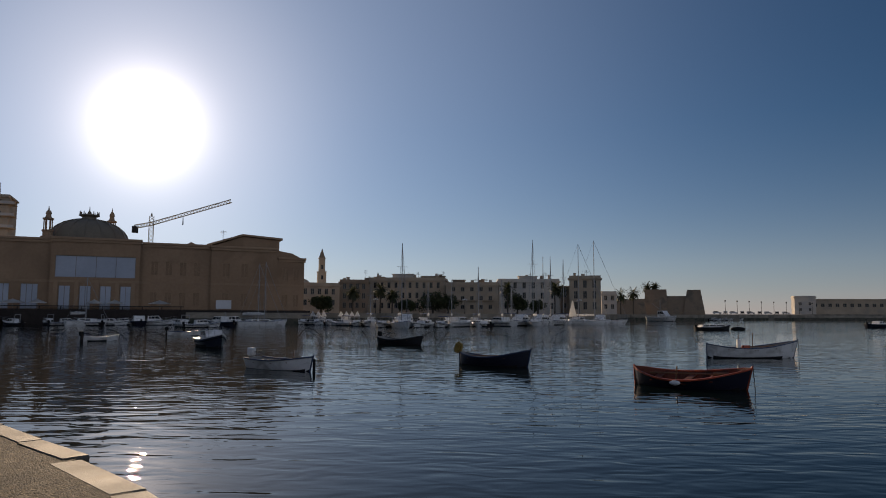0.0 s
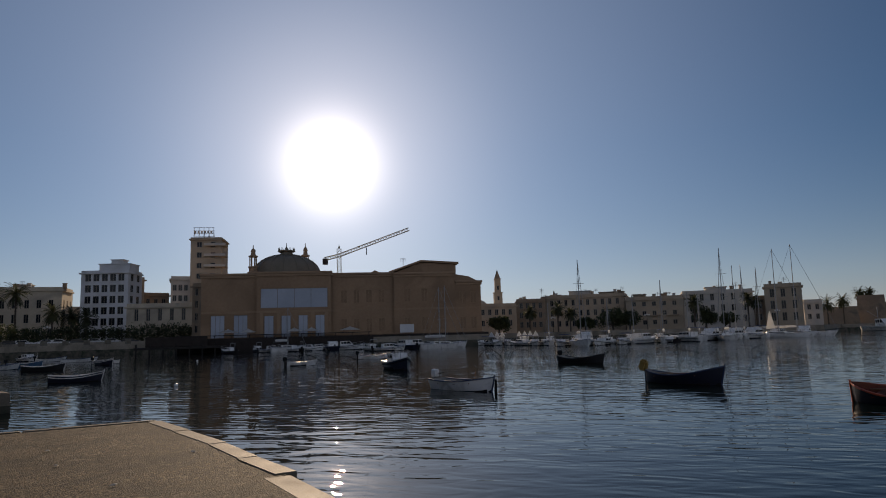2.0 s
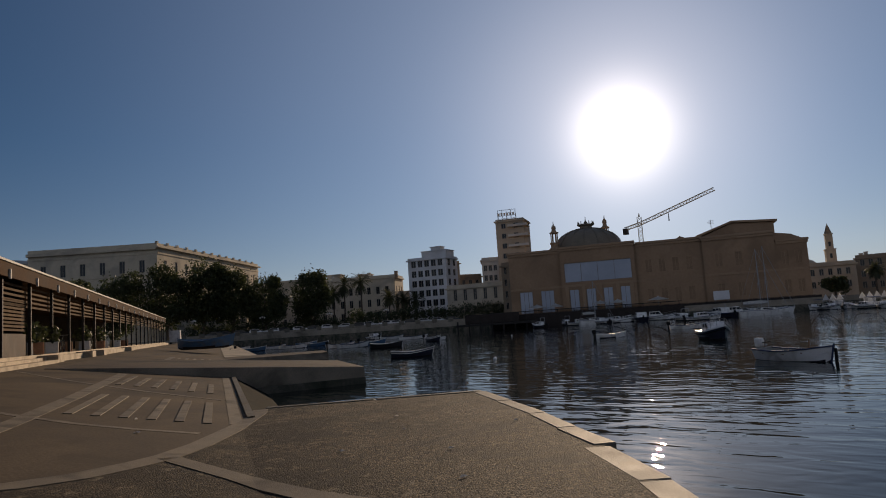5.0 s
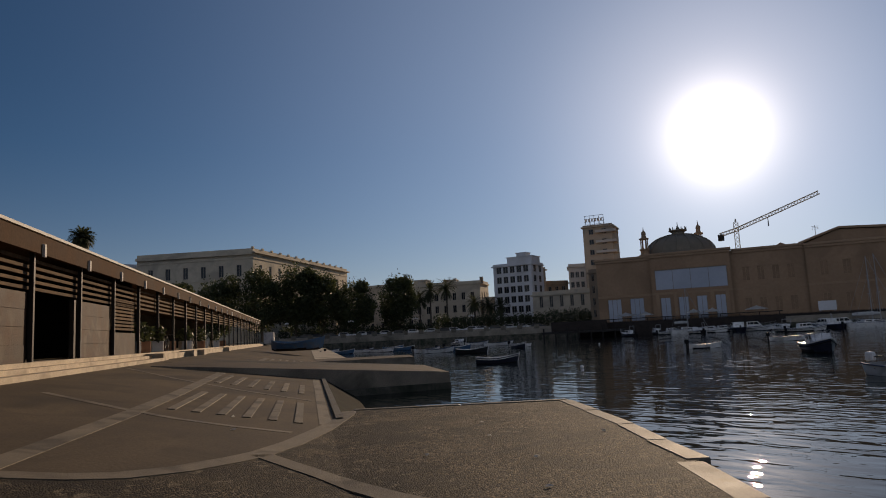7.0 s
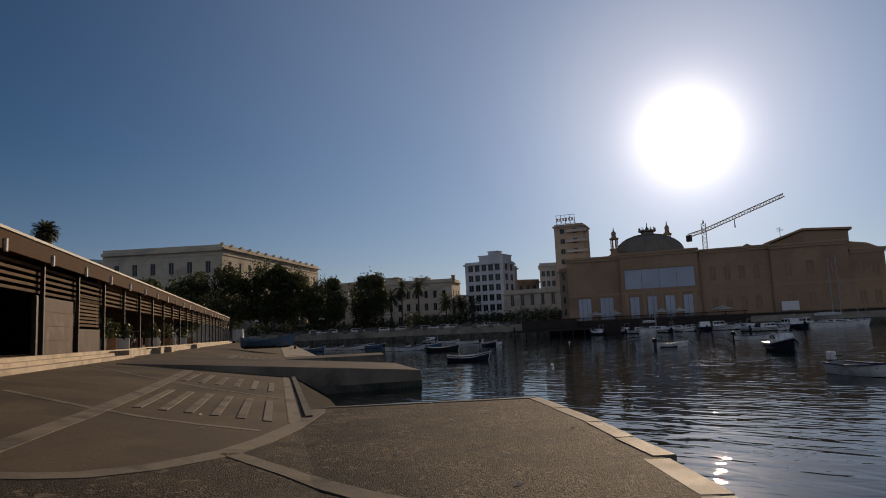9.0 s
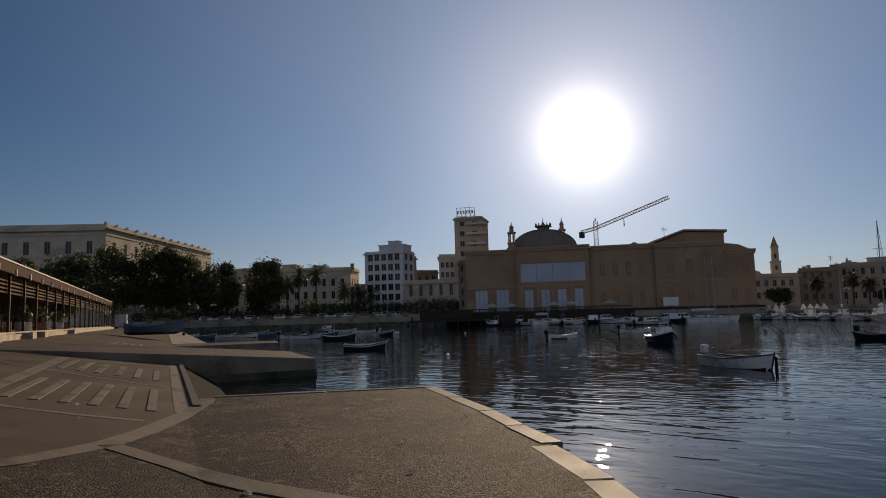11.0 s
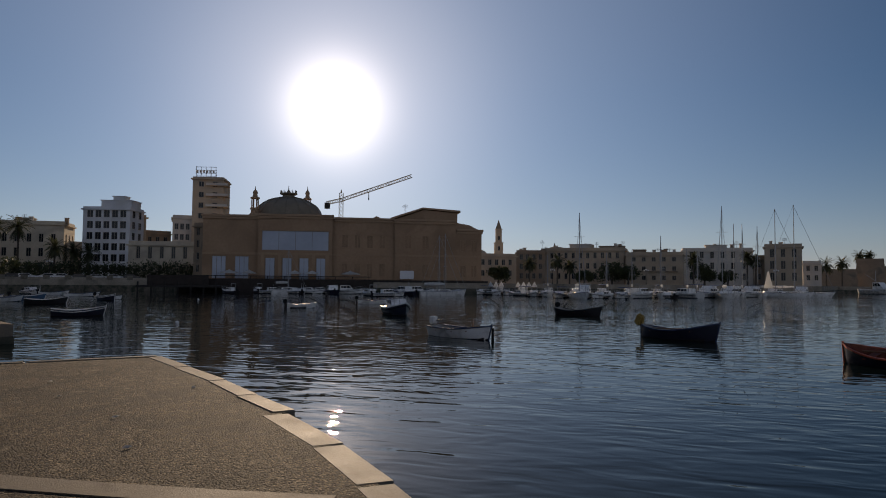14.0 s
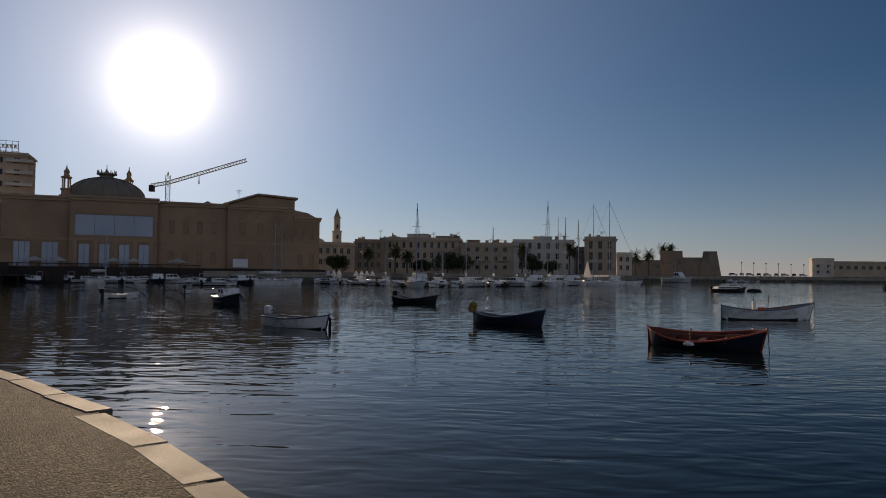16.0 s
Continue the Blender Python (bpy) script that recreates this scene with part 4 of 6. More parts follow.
# crane
crane = thing("tower_crane", Matrix.Translation(polar(24.8, 300, 1.75)), "pale lattice tower crane above the roofs", "crane")


def lattice(bm, a, b, w, n, r=0.09):
    a, b = Vector(a), Vector(b)
    d = (b - a).normalized()
    s = d.cross(Vector((0.45, -0.9, 0))).normalized() if abs(d.z) < 0.9 else Vector((0.9, 0.45, 0))
    t = d.cross(s).normalized()
    cs = [(s + t) * w / 2, (s - t) * w / 2, (-s - t) * w / 2, (-s + t) * w / 2]
    for c in cs:
        rod(bm, a + c, b + c, r * 1.5, seg=4)
    for k in range(n):
        p, q = a.lerp(b, k / n), a.lerp(b, (k + 1) / n)
        for i in range(4):
            rod(bm, p + cs[i], q + cs[(i + 1) % 4], r, seg=4)
    return bm


right = Vector((math.cos(radians(24.8)), math.sin(radians(24.8)), 0))
part("mast", lattice(bmesh.new(), (0, 0, 0), (0, 0, 39.0), 1.7, 22), "crane", crane)
hub = Vector((0, 0, 36.0))
part("jib", lattice(bmesh.new(), hub, hub + right * 31.0 + Vector((0, 0, 11.6)), 1.3, 26), "crane", crane)
part("counter_jib", lattice(bmesh.new(), hub, hub - right * 6.3 + Vector((0, 0, -1.6)), 1.3, 6), "crane", crane)
cw = hub - right * 6.0 + Vector((0, 0, -2.4))
part("counterweight", boxm(cw.x - 0.9, cw.y - 0.9, cw.z - 1.6, cw.x + 0.9, cw.y + 0.9, cw.z + 1.0), "dark_metal", crane)
part("apex", rodm((0, 0, 39), (0, 0, 40.6), 0.5, 0.15, 4), "crane", crane)
hk = hub + right * 12 + Vector((0, 0, 3.6))
part("hook", rodm(hk, hk - Vector((0, 0, 3.4)), 0.12, 0.28, 5), "dark_metal", crane)

# ---------------------------------------------------------------- quay edging, stone bands and slipway ribs


def band(name, pts, width, lift, mat, zf, parent=None):
    """A flat stone band let into the paving, along a line in (u, v)."""
    bm = bmesh.new()
    dense = []
    for a, b in zip(pts, pts[1:]):
        n = max(2, int((Vector(b) - Vector(a)).length / 0.5))
        dense += [tuple(Vector(a).lerp(Vector(b), k / n)) for k in range(n)]
    dense.append(pts[-1])
    rows_ = []
    for i, p in enumerate(dense):
        q0, q1 = Vector(dense[max(0, i - 1)]), Vector(dense[min(len(dense) - 1, i + 1)])
        d = (q1 - q0).normalized()
        nrm = Vector((-d.y, d.x)) * width / 2
        row = []
        for s in (-1, 1):
            u_, v_ = p[0] + nrm.x * s, p[1] + nrm.y * s
            row.append((u_, v_))
        rows_.append(row)
    top = [[bm.verts.new(uv(u_, v_, zf(u_, v_) + lift + 0.01)) for u_, v_ in r_] for r_ in rows_]
    low = [[bm.verts.new(uv(u_, v_, zf(u_, v_) - 0.03)) for u_, v_ in r_] for r_ in rows_]
    for i in range(len(rows_) - 1):
        bm.faces.new((top[i][0], top[i + 1][0], top[i + 1][1], top[i][1]))
        bm.faces.new((top[i][0], low[i][0], low[i + 1][0], top[i + 1][0]))
        bm.faces.new((top[i][1], top[i + 1][1], low[i + 1][1], low[i][1]))
    me = finish(bm, name, mat)
    if parent:
        return part(name, me, None, parent)
    return tagged(new(name, me), "pale stone band let into the quay paving", "paving band", kind="structure")


kerb = tagged(new("kerb"), "pale worn kerb stones along the quay edge", "kerb", kind="structure")
rk = random.Random(4)


def kerb_run(pts, width, z, h, step):
    pts = [Vector(p) for p in pts]
    dirs = [(b - a).normalized() for a, b in zip(pts, pts[1:])]
    side = []
    for i in range(len(pts)):
        d0, d1 = dirs[max(0, i - 1)], dirs[min(len(dirs) - 1, i)]
        m = (d0 + d1).normalized()
        side.append(Vector((m.y, -m.x)) / max(0.5, m.dot(d1)))
    for (a, b), d, s0, s1 in zip(zip(pts, pts[1:]), dirs, side, side[1:]):
        n = max(1, round((b - a).length / step))
        for k in range(n):
            p, q = a.lerp(b, k / n) + d * 0.004, a.lerp(b, (k + 1) / n) - d * 0.004
            np_, nq = s0.lerp(s1, k / n), s0.lerp(s1, (k + 1) / n)
            w = width * rk.uniform(0.985, 1.015)
            lift = z + rk.uniform(-0.003, 0.004)
            c = [uv(p.x, p.y, 0), uv(q.x, q.y, 0), uv(q.x + nq.x * w, q.y + nq.y * w, 0), uv(p.x + np_.x * w, p.y + np_.y * w, 0)]
            bm = bmesh.new()
            lo = [bm.verts.new((v.x, v.y, lift - h)) for v in c]
            mid = [bm.verts.new((v.x, v.y, lift - 0.025)) for v in c]
            cen = sum(c, Vector()) / 4
            hi = [bm.verts.new((v.x + (cen.x - v.x) * 0.03, v.y + (cen.y - v.y) * 0.06, lift)) for v in c]
            bm.faces.new(hi)
            for i in range(4):
                j = (i + 1) % 4
                bm.faces.new((mid[i], mid[j], hi[j], hi[i]))
                bm.faces.new((lo[i], lo[j], mid[j], mid[i]))
            bm.faces.new(lo[::-1])
            part("kerb_stone", bm, "kerb", kerb)


kerb_run([(-6.05, 14.8), (-10.5, 14.18), (-12.25, 13.82), (-13.78, 13.56)], -0.31, 0.012, 0.32, 2.2)
kerb_run([(-13.85, 13.42), (-15.76, 12.95), (-17.2, 12.46), (-21.0, 11.02), (-32.0, 7.3)], -0.35, 0.006, 0.32, 2.2)
kerb_run([(-4.93, 9.6), (-5.93, 14.78)], 0.2, 0.008, 0.3, 2.2)
# stone bands in the apron
band("trim", [(-5.2, 9.5), (-5.93, 9.42), (-8.1, 8.88), (-10.3, 8.3), (-11.5, 7.88), (-12.1, 7.57), (-12.95, 7.04), (-13.5, 6.5), (-13.7, 6.0), (-13.75, 5.4), (-13.8, 2.5)], 0.34, 0.001, "band", quay_z)
band("trim", [(-11.6, 7.9), (-12.95, 8.78), (-14.2, 9.45), (-15.1, 10.05), (-15.8, 10.55), (-16.6, 11.15), (-17.3, 11.72)], 0.34, 0.001, "band", quay_z)
band("trim", [(8.0, 5.05), (6.9, 5.08), (-3.0, 5.25), (-8.2, 5.25), (-13.5, 5.12)], 0.34, 0.0025, "band", quay_z)
band("trim", [(6.0, 1.9), (2.4, 4.3), (-0.5, 6.7), (-2.3, 8.7)], 0.2, 0.0, "band", quay_z)
band("trim", [(-5.05, 2.8), (-7.15, 4.95), (-8.15, 6.15), (-8.7, 7.2), (-9.05, 8.25)], 0.2, 0.0, "band", quay_z)
band("trim", [(8.6, 8.9), (-7.6, 8.9)], 0.26, 0.001, "band", quay_z)
band("trim", [(8.8, 9.22), (-6.6, 9.22)], 0.16, 0.03, "kerb", lambda u, v: 0.0)
band("trim", [(19.6, 5.5), (33.0, 5.5)], 0.34, 0.0025, "band", quay_z)
band("trim", [(19.6, 9.0), (33.0, 9.0)], 0.34, 0.0025, "band", quay_z)

ribs = tagged(new("slip_ribs"), "rows of raised stone ribs on the slipway", "slipway ribs", kind="structure")


def rib_row(u0, u1, v0, v1, n, w=0.17, skew=0.0):
    """Sleeper-like ribs side by side from v0 to v1, each from u0 to u1."""
    for k in range(n):
        v = v0 + (v1 - v0) * k / (n - 1)
        s_ = skew * k / (n - 1)
        c = [(u0 + s_, v - w / 2), (u1 + s_ * 1.4, v - w / 2), (u1 + s_ * 1.4, v + w / 2), (u0 + s_, v + w / 2)]
        bm = bmesh.new()
        lo = [bm.verts.new(uv(a, b, quay_z(a, b) - 0.05)) for a, b in c]
        hi = [bm.verts.new(uv(a, b, quay_z(a, b) + 0.022)) for a, b in c]
        bm.faces.new(hi)
        for i in range(4):
            j = (i + 1) % 4
            bm.faces.new((lo[i], lo[j], hi[j], hi[i]))
        bm.faces.new(lo[::-1])
        part("rib", bm, "band", ribs)


rib_row(-6.7, -1.9, 5.78, 8.36, 6, skew=-0.9)
rib_row(1.9, 6.6, 5.62, 8.36, 6, skew=-2.0)
rib_row(20.5, 23.5, 6.05, 8.6, 6)
rib_row(24.5, 27.5, 6.05, 8.6, 6)
rib_row(28.5, 31.5, 6.05, 8.6, 6)

# litter scraps
for k, (x, y) in enumerate(((-5.12, 5.95), (-7.8, 6.42), (-5.95, 4.36), (-9.6, 9.3), (-8.3, 8.2), (-6.4, 7.2), (-11.6, 5.2), (-13.4, 6.0), (-7.0, 9.6))):
    u_, v_ = to_uv((x, y))
    bm = bmesh.new()
    rr = random.Random(k)
    vs = [bm.verts.new((0.06 * math.cos(a) * rr.uniform(0.5, 1.2), 0.04 * math.sin(a) * rr.uniform(0.5, 1.2), rr.uniform(0.0, 0.025))) for a in np.linspace(0, 5.5, 7)]
    top = bm.verts.new((0, 0, 0.035))
    for i in range(7):
        bm.faces.new((vs[i], vs[(i + 1) % 7], top))
    ob = new("litter", finish(bm, "litter", "canvas"))
    ob.matrix_basis = pose(x, y, quay_z(u_, v_) + 0.004, 0, 0, rr.uniform(0, 360))
    tagged(ob, "crumpled white paper scrap on the paving", "litter", "litter on the quay")

# ---------------------------------------------------------------- market shed
FLOOR = 1.48
shed_m = Matrix(((UU.x, VV.x, 0, S0.x), (UU.y, VV.y, 0, S0.y), (0, 0, 1, 0), (0, 0, 0, 1)))
# the shed's own frame is mirrored (u runs left), so its meshes are placed in world coordinates


def ubox(bm, u0, v0, z0, u1, v1, z1):
    r_ = bmesh.ops.create_cube(bm, size=1, matrix=Matrix.Translation(((u0 + u1) / 2, (v0 + v1) / 2, (z0 + z1) / 2)) @ Matrix.Diagonal((abs(u1 - u0), abs(v1 - v0), abs(z1 - z0), 1)))
    for v in r_["verts"]:
        v.co = shed_m @ v.co
    return bm


def uboxm(*a):
    return ubox(bmesh.new(), *a)


shed = thing("market_shed", ID, "long brown market shed with posts and slatted upper band", "shed")
TOPZ = 5.38
part("floor", uboxm(-30, -9, -1.0, 101, 0.6, FLOOR), "step", shed, "pale stone platform")
part("roof", uboxm(-30.4, -9.4, TOPZ - 0.12, 101.3, 0.5, TOPZ), "fascia", shed)
part("fascia", uboxm(-30.4, 0.5, TOPZ - 0.62, 101.3, 0.62, TOPZ + 0.03), "fascia", shed, "brown fascia board")
part("fascia_trim", uboxm(-30.4, 0.62, TOPZ - 0.02, 101.3, 0.68, TOPZ + 0.07), "box_white", shed, "pale roof edge")
# inner walls coloured near-black to carry the shed's unlit depth
part("back_wall", uboxm(-30, -9, FLOOR, 101, -8.7, TOPZ - 0.12), "dark_wall_and_shade", shed)
part("end_wall", uboxm(-30, -8.7, FLOOR, -29.7, 0.2, TOPZ - 0.12), "dark_wall_and_shade", shed)
part("partition", uboxm(14.5, -8.7, FLOOR, 14.7, 0.0, TOPZ - 0.12), "dark_wall_and_shade", shed)
bay, POST0 = 4.5, 1.0
posts = [POST0 + bay * (k - 6) for k in range(29)]
for u in posts:
    p = part("post", uboxm(u - 0.06, 0.26, FLOOR, u + 0.06, 0.4, TOPZ - 0.3), "dark_metal", shed)
    part("bracket", uboxm(u - 0.07, 0.62, TOPZ - 0.7, u + 0.07, 0.7, TOPZ - 0.3), "box_white", p, "pale bracket plate")
for k in range(5):
    z = TOPZ - 0.8 - k * 0.22
    part("slat", uboxm(-29.8, 0.12, z, 101.0, 0.2, z + 0.1), "board", shed)
for u in posts[:9]:
    kind_ = {4: "open", 6: "open", 8: "slats"}.get(round((u - POST0) / bay) + 6, "panel")
    if kind_ == "panel":
        pan = part("panel", uboxm(u + 0.12, 0.14, FLOOR, u + bay - 0.12, 0.22, TOPZ - 1.78), "corten", shed, "rust-brown boarded panel")
        top = TOPZ - 1.78
        n = 4
        for q in range(n):
            part("plank", uboxm(u + 0.13, 0.22, FLOOR + 0.006 + (top - FLOOR) * q / n, u + bay - 0.13, 0.238 + 0.006 * ((q * 7 + round(u)) % 3), FLOOR - 0.006 + (top - FLOOR) * (q + 1) / n), "corten", pan)
    elif kind_ == "slats":
        part("panel", uboxm(u + 0.12, 0.14, FLOOR, u + bay - 0.12, 0.24, FLOOR + 1.0), "corten", shed)
        for q in range(9):
            part("slat", uboxm(u + 0.12, 0.14, FLOOR + 1.12 + q * 0.16, u + bay - 0.12, 0.2, FLOOR + 1.22 + q * 0.16), "board", shed)
    else:
        part("door_frame", uboxm(u + bay - 0.5, 0.14, FLOOR, u + bay - 0.3, 0.3, TOPZ - 1.78), "dark_metal", shed)
steps = tagged(new("steps"), "long pale stone steps in front of the shed", "steps", kind="structure")
for v0, v1, drop, end in ((0.6, 1.05, 0.14, 13.6), (1.05, 1.55, 0.28, 14.4)):
    part("step", uboxm(-30, v0, 0.2, end, v1, FLOOR - drop), "step", steps)
part("step", uboxm(14.4, 0.6, 0.2, 101, 1.0, FLOOR - 0.12), "step", steps)
for u in (14.6, 24.0, 28.5, 44.0):
    ob = new("stone_block", finish(uboxm(u, 0.62, 0.3, u + 1.3, 1.5, FLOOR - 0.06), "stone_block", "step"))
    tagged(ob, "squared pale stone block beside the steps", "block", "blocks by the steps")


def planter(u, v, mat, plant, seed):
    ob = thing("planter", Matrix.Translation(uv(u, v, FLOOR)), "square planter box with a leafy shrub" if plant else "plain square planter box", "planter", "planters under the shed")
    bm = boxm(-0.33, -0.33, 0, 0.33, 0.33, 0.6, bevel=0.03)
    part("box", bm, mat, ob)
    if plant:
        leaves(ob, [((0, 0, 1.0), (0.5, 0.5, 0.5))], 260, 0.12, "dark_leaf", seed)


def leaves(parent, blobs, n, size, mat, seed, name="crown", smooth_shell=0.55):
    """A crown of many small leaves in overlapping lobes."""
    rg = np.random.default_rng(seed)
    w = np.array([b[1][0] * b[1][1] * b[1][2] for b in blobs]) ** 0.67
    pick = rg.choice(len(blobs), n, p=w / w.sum())
    d = rg.normal(size=(n, 3))
    d /= np.linalg.norm(d, axis=1)[:, None]
    rad = smooth_shell + (1 - smooth_shell) * rg.random(n) ** 0.5
    rad *= 1 + 0.16 * rg.normal(size=n)
    c = np.array([blobs[i][0] for i in pick]) + d * np.array([blobs[i][1] for i in pick]) * rad[:, None]
    a, b = rg.normal(size=(n, 3)), rg.normal(size=(n, 3))
    a /= np.linalg.norm(a, axis=1)[:, None]
    b -= a * (a * b).sum(1)[:, None]
    b /= np.linalg.norm(b, axis=1)[:, None]
    s = size * rg.uniform(0.6, 1.4, n)[:, None]
    v = np.stack([c - a * s, c + b * s * 0.55, c + a * s, c - b * s * 0.55], 1).reshape(-1, 3)
    me = bpy.data.meshes.new(name)
    me.from_pydata(v.tolist(), [], [(4 * i, 4 * i + 1, 4 * i + 2, 4 * i + 3) for i in range(n)])
    me.materials.append(M[mat])
    return part(name, me, None, parent)


for k, u in enumerate((15.2, 16.0, 16.8, 19.2, 24.6, 28.5, 31.0, 35.0, 39.0, 44.0, 52.0)):
    planter(u, -0.1 + 0.3 * (k % 2), ("box_white", "terracotta", "box_white")[k % 3], k < 4 or k % 2, k)


def bicycle(u, v, turn):
    ob = thing("bicycle", Matrix.Translation(uv(u, v, FLOOR)) @ Matrix.Rotation(radians(turn), 4, "Z"), "parked dark bicycle leaning under the shed", "bicycle", "bicycles")
    for x in (-0.52, 0.52):
        bm = bmesh.new()
        pts = [(x + 0.34 * math.cos(a), 0, 0.35 + 0.34 * math.sin(a)) for a in np.linspace(0, 2 * math.pi, 17)]
        for p, q in zip(pts, pts[1:]):
            rod(bm, p, q, 0.022, seg=5)
        w = part("wheel", bm, "rubber", ob)
        bm = bmesh.new()
        for k in range(8):
            rod(bm, (x, 0, 0.35), (x + 0.33 * math.cos(k * math.pi / 4), 0, 0.35 + 0.33 * math.sin(k * math.pi / 4)), 0.004, seg=3)
        part("spokes", bm, "alu", w)
    bm = bmesh.new()
    for p, q in (((-0.52, 0, 0.35), (-0.1, 0, 0.32)), ((-0.1, 0, 0.32), (-0.2, 0, 0.85)), ((-0.2, 0, 0.8), (0.36, 0, 0.82)), ((-0.1, 0, 0.32), (0.38, 0, 0.72)), ((-0.52, 0, 0.35), (-0.2, 0, 0.78)), ((0.52, 0, 0.35), (0.34, 0, 0.95))):
        rod(bm, p, q, 0.018, seg=5)
    part("frame", bm, "dark_metal", ob)
    part("saddle", boxm(-0.33, -0.06, 0.86, -0.1, 0.06, 0.92, bevel=0.02), "rubber", ob)
    part("handlebar", rodm((0.32, -0.26, 0.98), (0.32, 0.26, 0.98), 0.015), "alu", ob)


bicycle(20.4, 0.1, 150)
bicycle(22.9, 0.1, 152)
bicycle(33.0, 0.0, 150)

# ---------------------------------------------------------------- trees, palms, hedges


def tree(az, d, h, w, seed, base=1.75, n=11000, label="tall dense evergreen quay tree with dark leaves", trunk_h=None):
    rg = random.Random(seed)
    ob = thing("tree", Matrix.Translation(polar(az, d, base)), label, "tree", "quay trees")
    th = trunk_h or h * 0.14
    bm = rodm((0, 0, -0.2), (0.1, 0.05, th), 0.38, 0.26, 9)
    for k in range(6):
        a = k * 1.05 + rg.random()
        e = Vector((math.cos(a) * w * 0.3, math.sin(a) * w * 0.3, th + (h - th) * rg.uniform(0.3, 0.6)))
        rod(bm, (0.1, 0.05, th - 0.3), e, 0.17, 0.06, 6)
        rod(bm, e, e + Vector((math.cos(a + 0.6) * w * 0.12, math.sin(a + 0.6) * w * 0.12, (h - th) * 0.2)), 0.06, 0.02, 5)
    part("trunk", bm, "bark", ob)
    blobs = [((0, 0, th + (h - th) * 0.45), (w * 0.46, w * 0.46, (h - th) * 0.46))]
    for k in range(16):
        a = rg.uniform(0, 6.28)
        q = rg.uniform(0.18, 0.36) * w
        z = th + (h - th) * rg.uniform(0.12, 0.86)
        s = rg.uniform(0.12, 0.2) * w
        blobs.append(((math.cos(a) * q, math.sin(a) * q, z), (s, s, s * rg.uniform(0.8, 1.2))))
    leaves(ob, blobs, n, 0.34, "leaf", seed)
    return ob


for k, (a0, a1, el, d) in enumerate(((69.0, 65.4, 5.3, 194), (65.3, 61.9, 6.1, 193), (62.4, 59.4, 6.5, 194), (60.2, 57.2, 5.8, 197), (57.7, 54.6, 4.95, 197), (54.0, 50.9, 5.15, 206), (71.4, 68.6, 4.9, 150), (74.6, 71.4, 5.0, 150), (72.0, 69.4, 4.0, 146), (76.5, 74.0, 3.9, 140))):
    tree((a0 + a1) / 2, d, d * math.tan(radians(el)), d * math.tan(radians(a0 - a1)) * 1.14, 10 + k)


def palm(az, d, h, seed, base=1.75, crown=3.0, fronds=60, low=-0.9):
    rg = random.Random(seed)
    ob = thing("palm", Matrix.Translation(polar(az, d, base)), "date palm with a bare trunk and drooping fronds", "palm", "palms")
    bm = bmesh.new()
    z = 0.0
    k = 0
    while z < h:
        rod(bm, (0, 0, z), (0, 0, min(h, z + 0.8)), 0.30 - 0.08 * z / h, 0.26 - 0.08 * z / h, 8)
        z += 0.8
    part("trunk", bm, "bark", ob)
    vs, fs = [], []
    for f in range(fronds):
        a = rg.uniform(0, 6.283)
        lift = rg.uniform(low, 1.4)
        L_ = crown * rg.uniform(0.8, 1.1)
        side = Vector((-math.sin(a), math.cos(a), 0))
        prev = Vector((0, 0, h))
        dirv = Vector((math.cos(a) * math.cos(lift), math.sin(a) * math.cos(lift), math.sin(lift)))
        for s in range(9):
            nxt = prev + dirv * L_ / 9
            dirv = (dirv + Vector((0, 0, -0.17))).normalized()
            wl_ = 0.62 * math.sin(math.pi * (s + 1.2) / 10.5)
            for sg in (-1, 1):
                for q in (0.0, 0.5):
                    p0 = prev.lerp(nxt, q)
                    tip = p0 + side * sg * wl_ + dirv * 0.3 + Vector((0, 0, -0.18))
                    i = len(vs)
                    vs += [p0, p0 + dirv * 0.2, tip]
                    fs.append((i, i + 1, i + 2))
            i = len(vs)
            vs += [prev - side * 0.03, prev + side * 0.03, nxt]
            fs.append((i, i + 1, i + 2))
            prev = nxt
    me = bpy.data.meshes.new("crown")
    me.from_pydata([tuple(v) for v in vs], [], fs)
    me.materials.append(M["palm_leaf"])
    part("crown", me, None, ob)
    return ob


for k, (az, d, el, cr) in enumerate(((49.7, 222, 3.6, 4.4), (48.3, 224, 3.7, 4.6), (50.6, 220, 2.9, 4.0), (46.0, 218, 2.3, 3.8), (44.8, 218, 2.1, 3.8), (43.8, 216, 2.0, 3.6), (55.4, 222, 2.6, 3.8), (76.7, 150, 8.3, 2.9),
                                 (8.9, 220, 1.7, 3.0), (6.6, 222, 1.9, 3.0), (5.6, 222, 1.5, 3.0), (-4.1, 222, 2.0, 3.0), (-8.0, 224, 2.1, 2.6), (-8.6, 224, 1.9, 2.6), (-13.3, 300, 1.5, 4.0), (-14.3, 300, 1.7, 3.6), (-15.4, 340, 2.2, 3.6), (-16.0, 342, 2.25, 3.2))):
    palm(az, d, d * math.tan(radians(el)), 40 + k, crown=cr, fronds=170 if d == 150 else 60, low=-1.4 if d == 150 else -0.9)
for k, (az, d, h, w) in enumerate(((2.2, 226, 6.4, 11), (0.9, 226, 5.4, 8), (4.4, 226, 4.4, 7), (-4.9, 226, 5.6, 8), (11.5, 218, 5.2, 7), (-6.6, 227, 4.2, 6))):
    tree(az, d, h, w, 70 + k, n=2200, label="dark round street tree before the old houses", trunk_h=1.6)


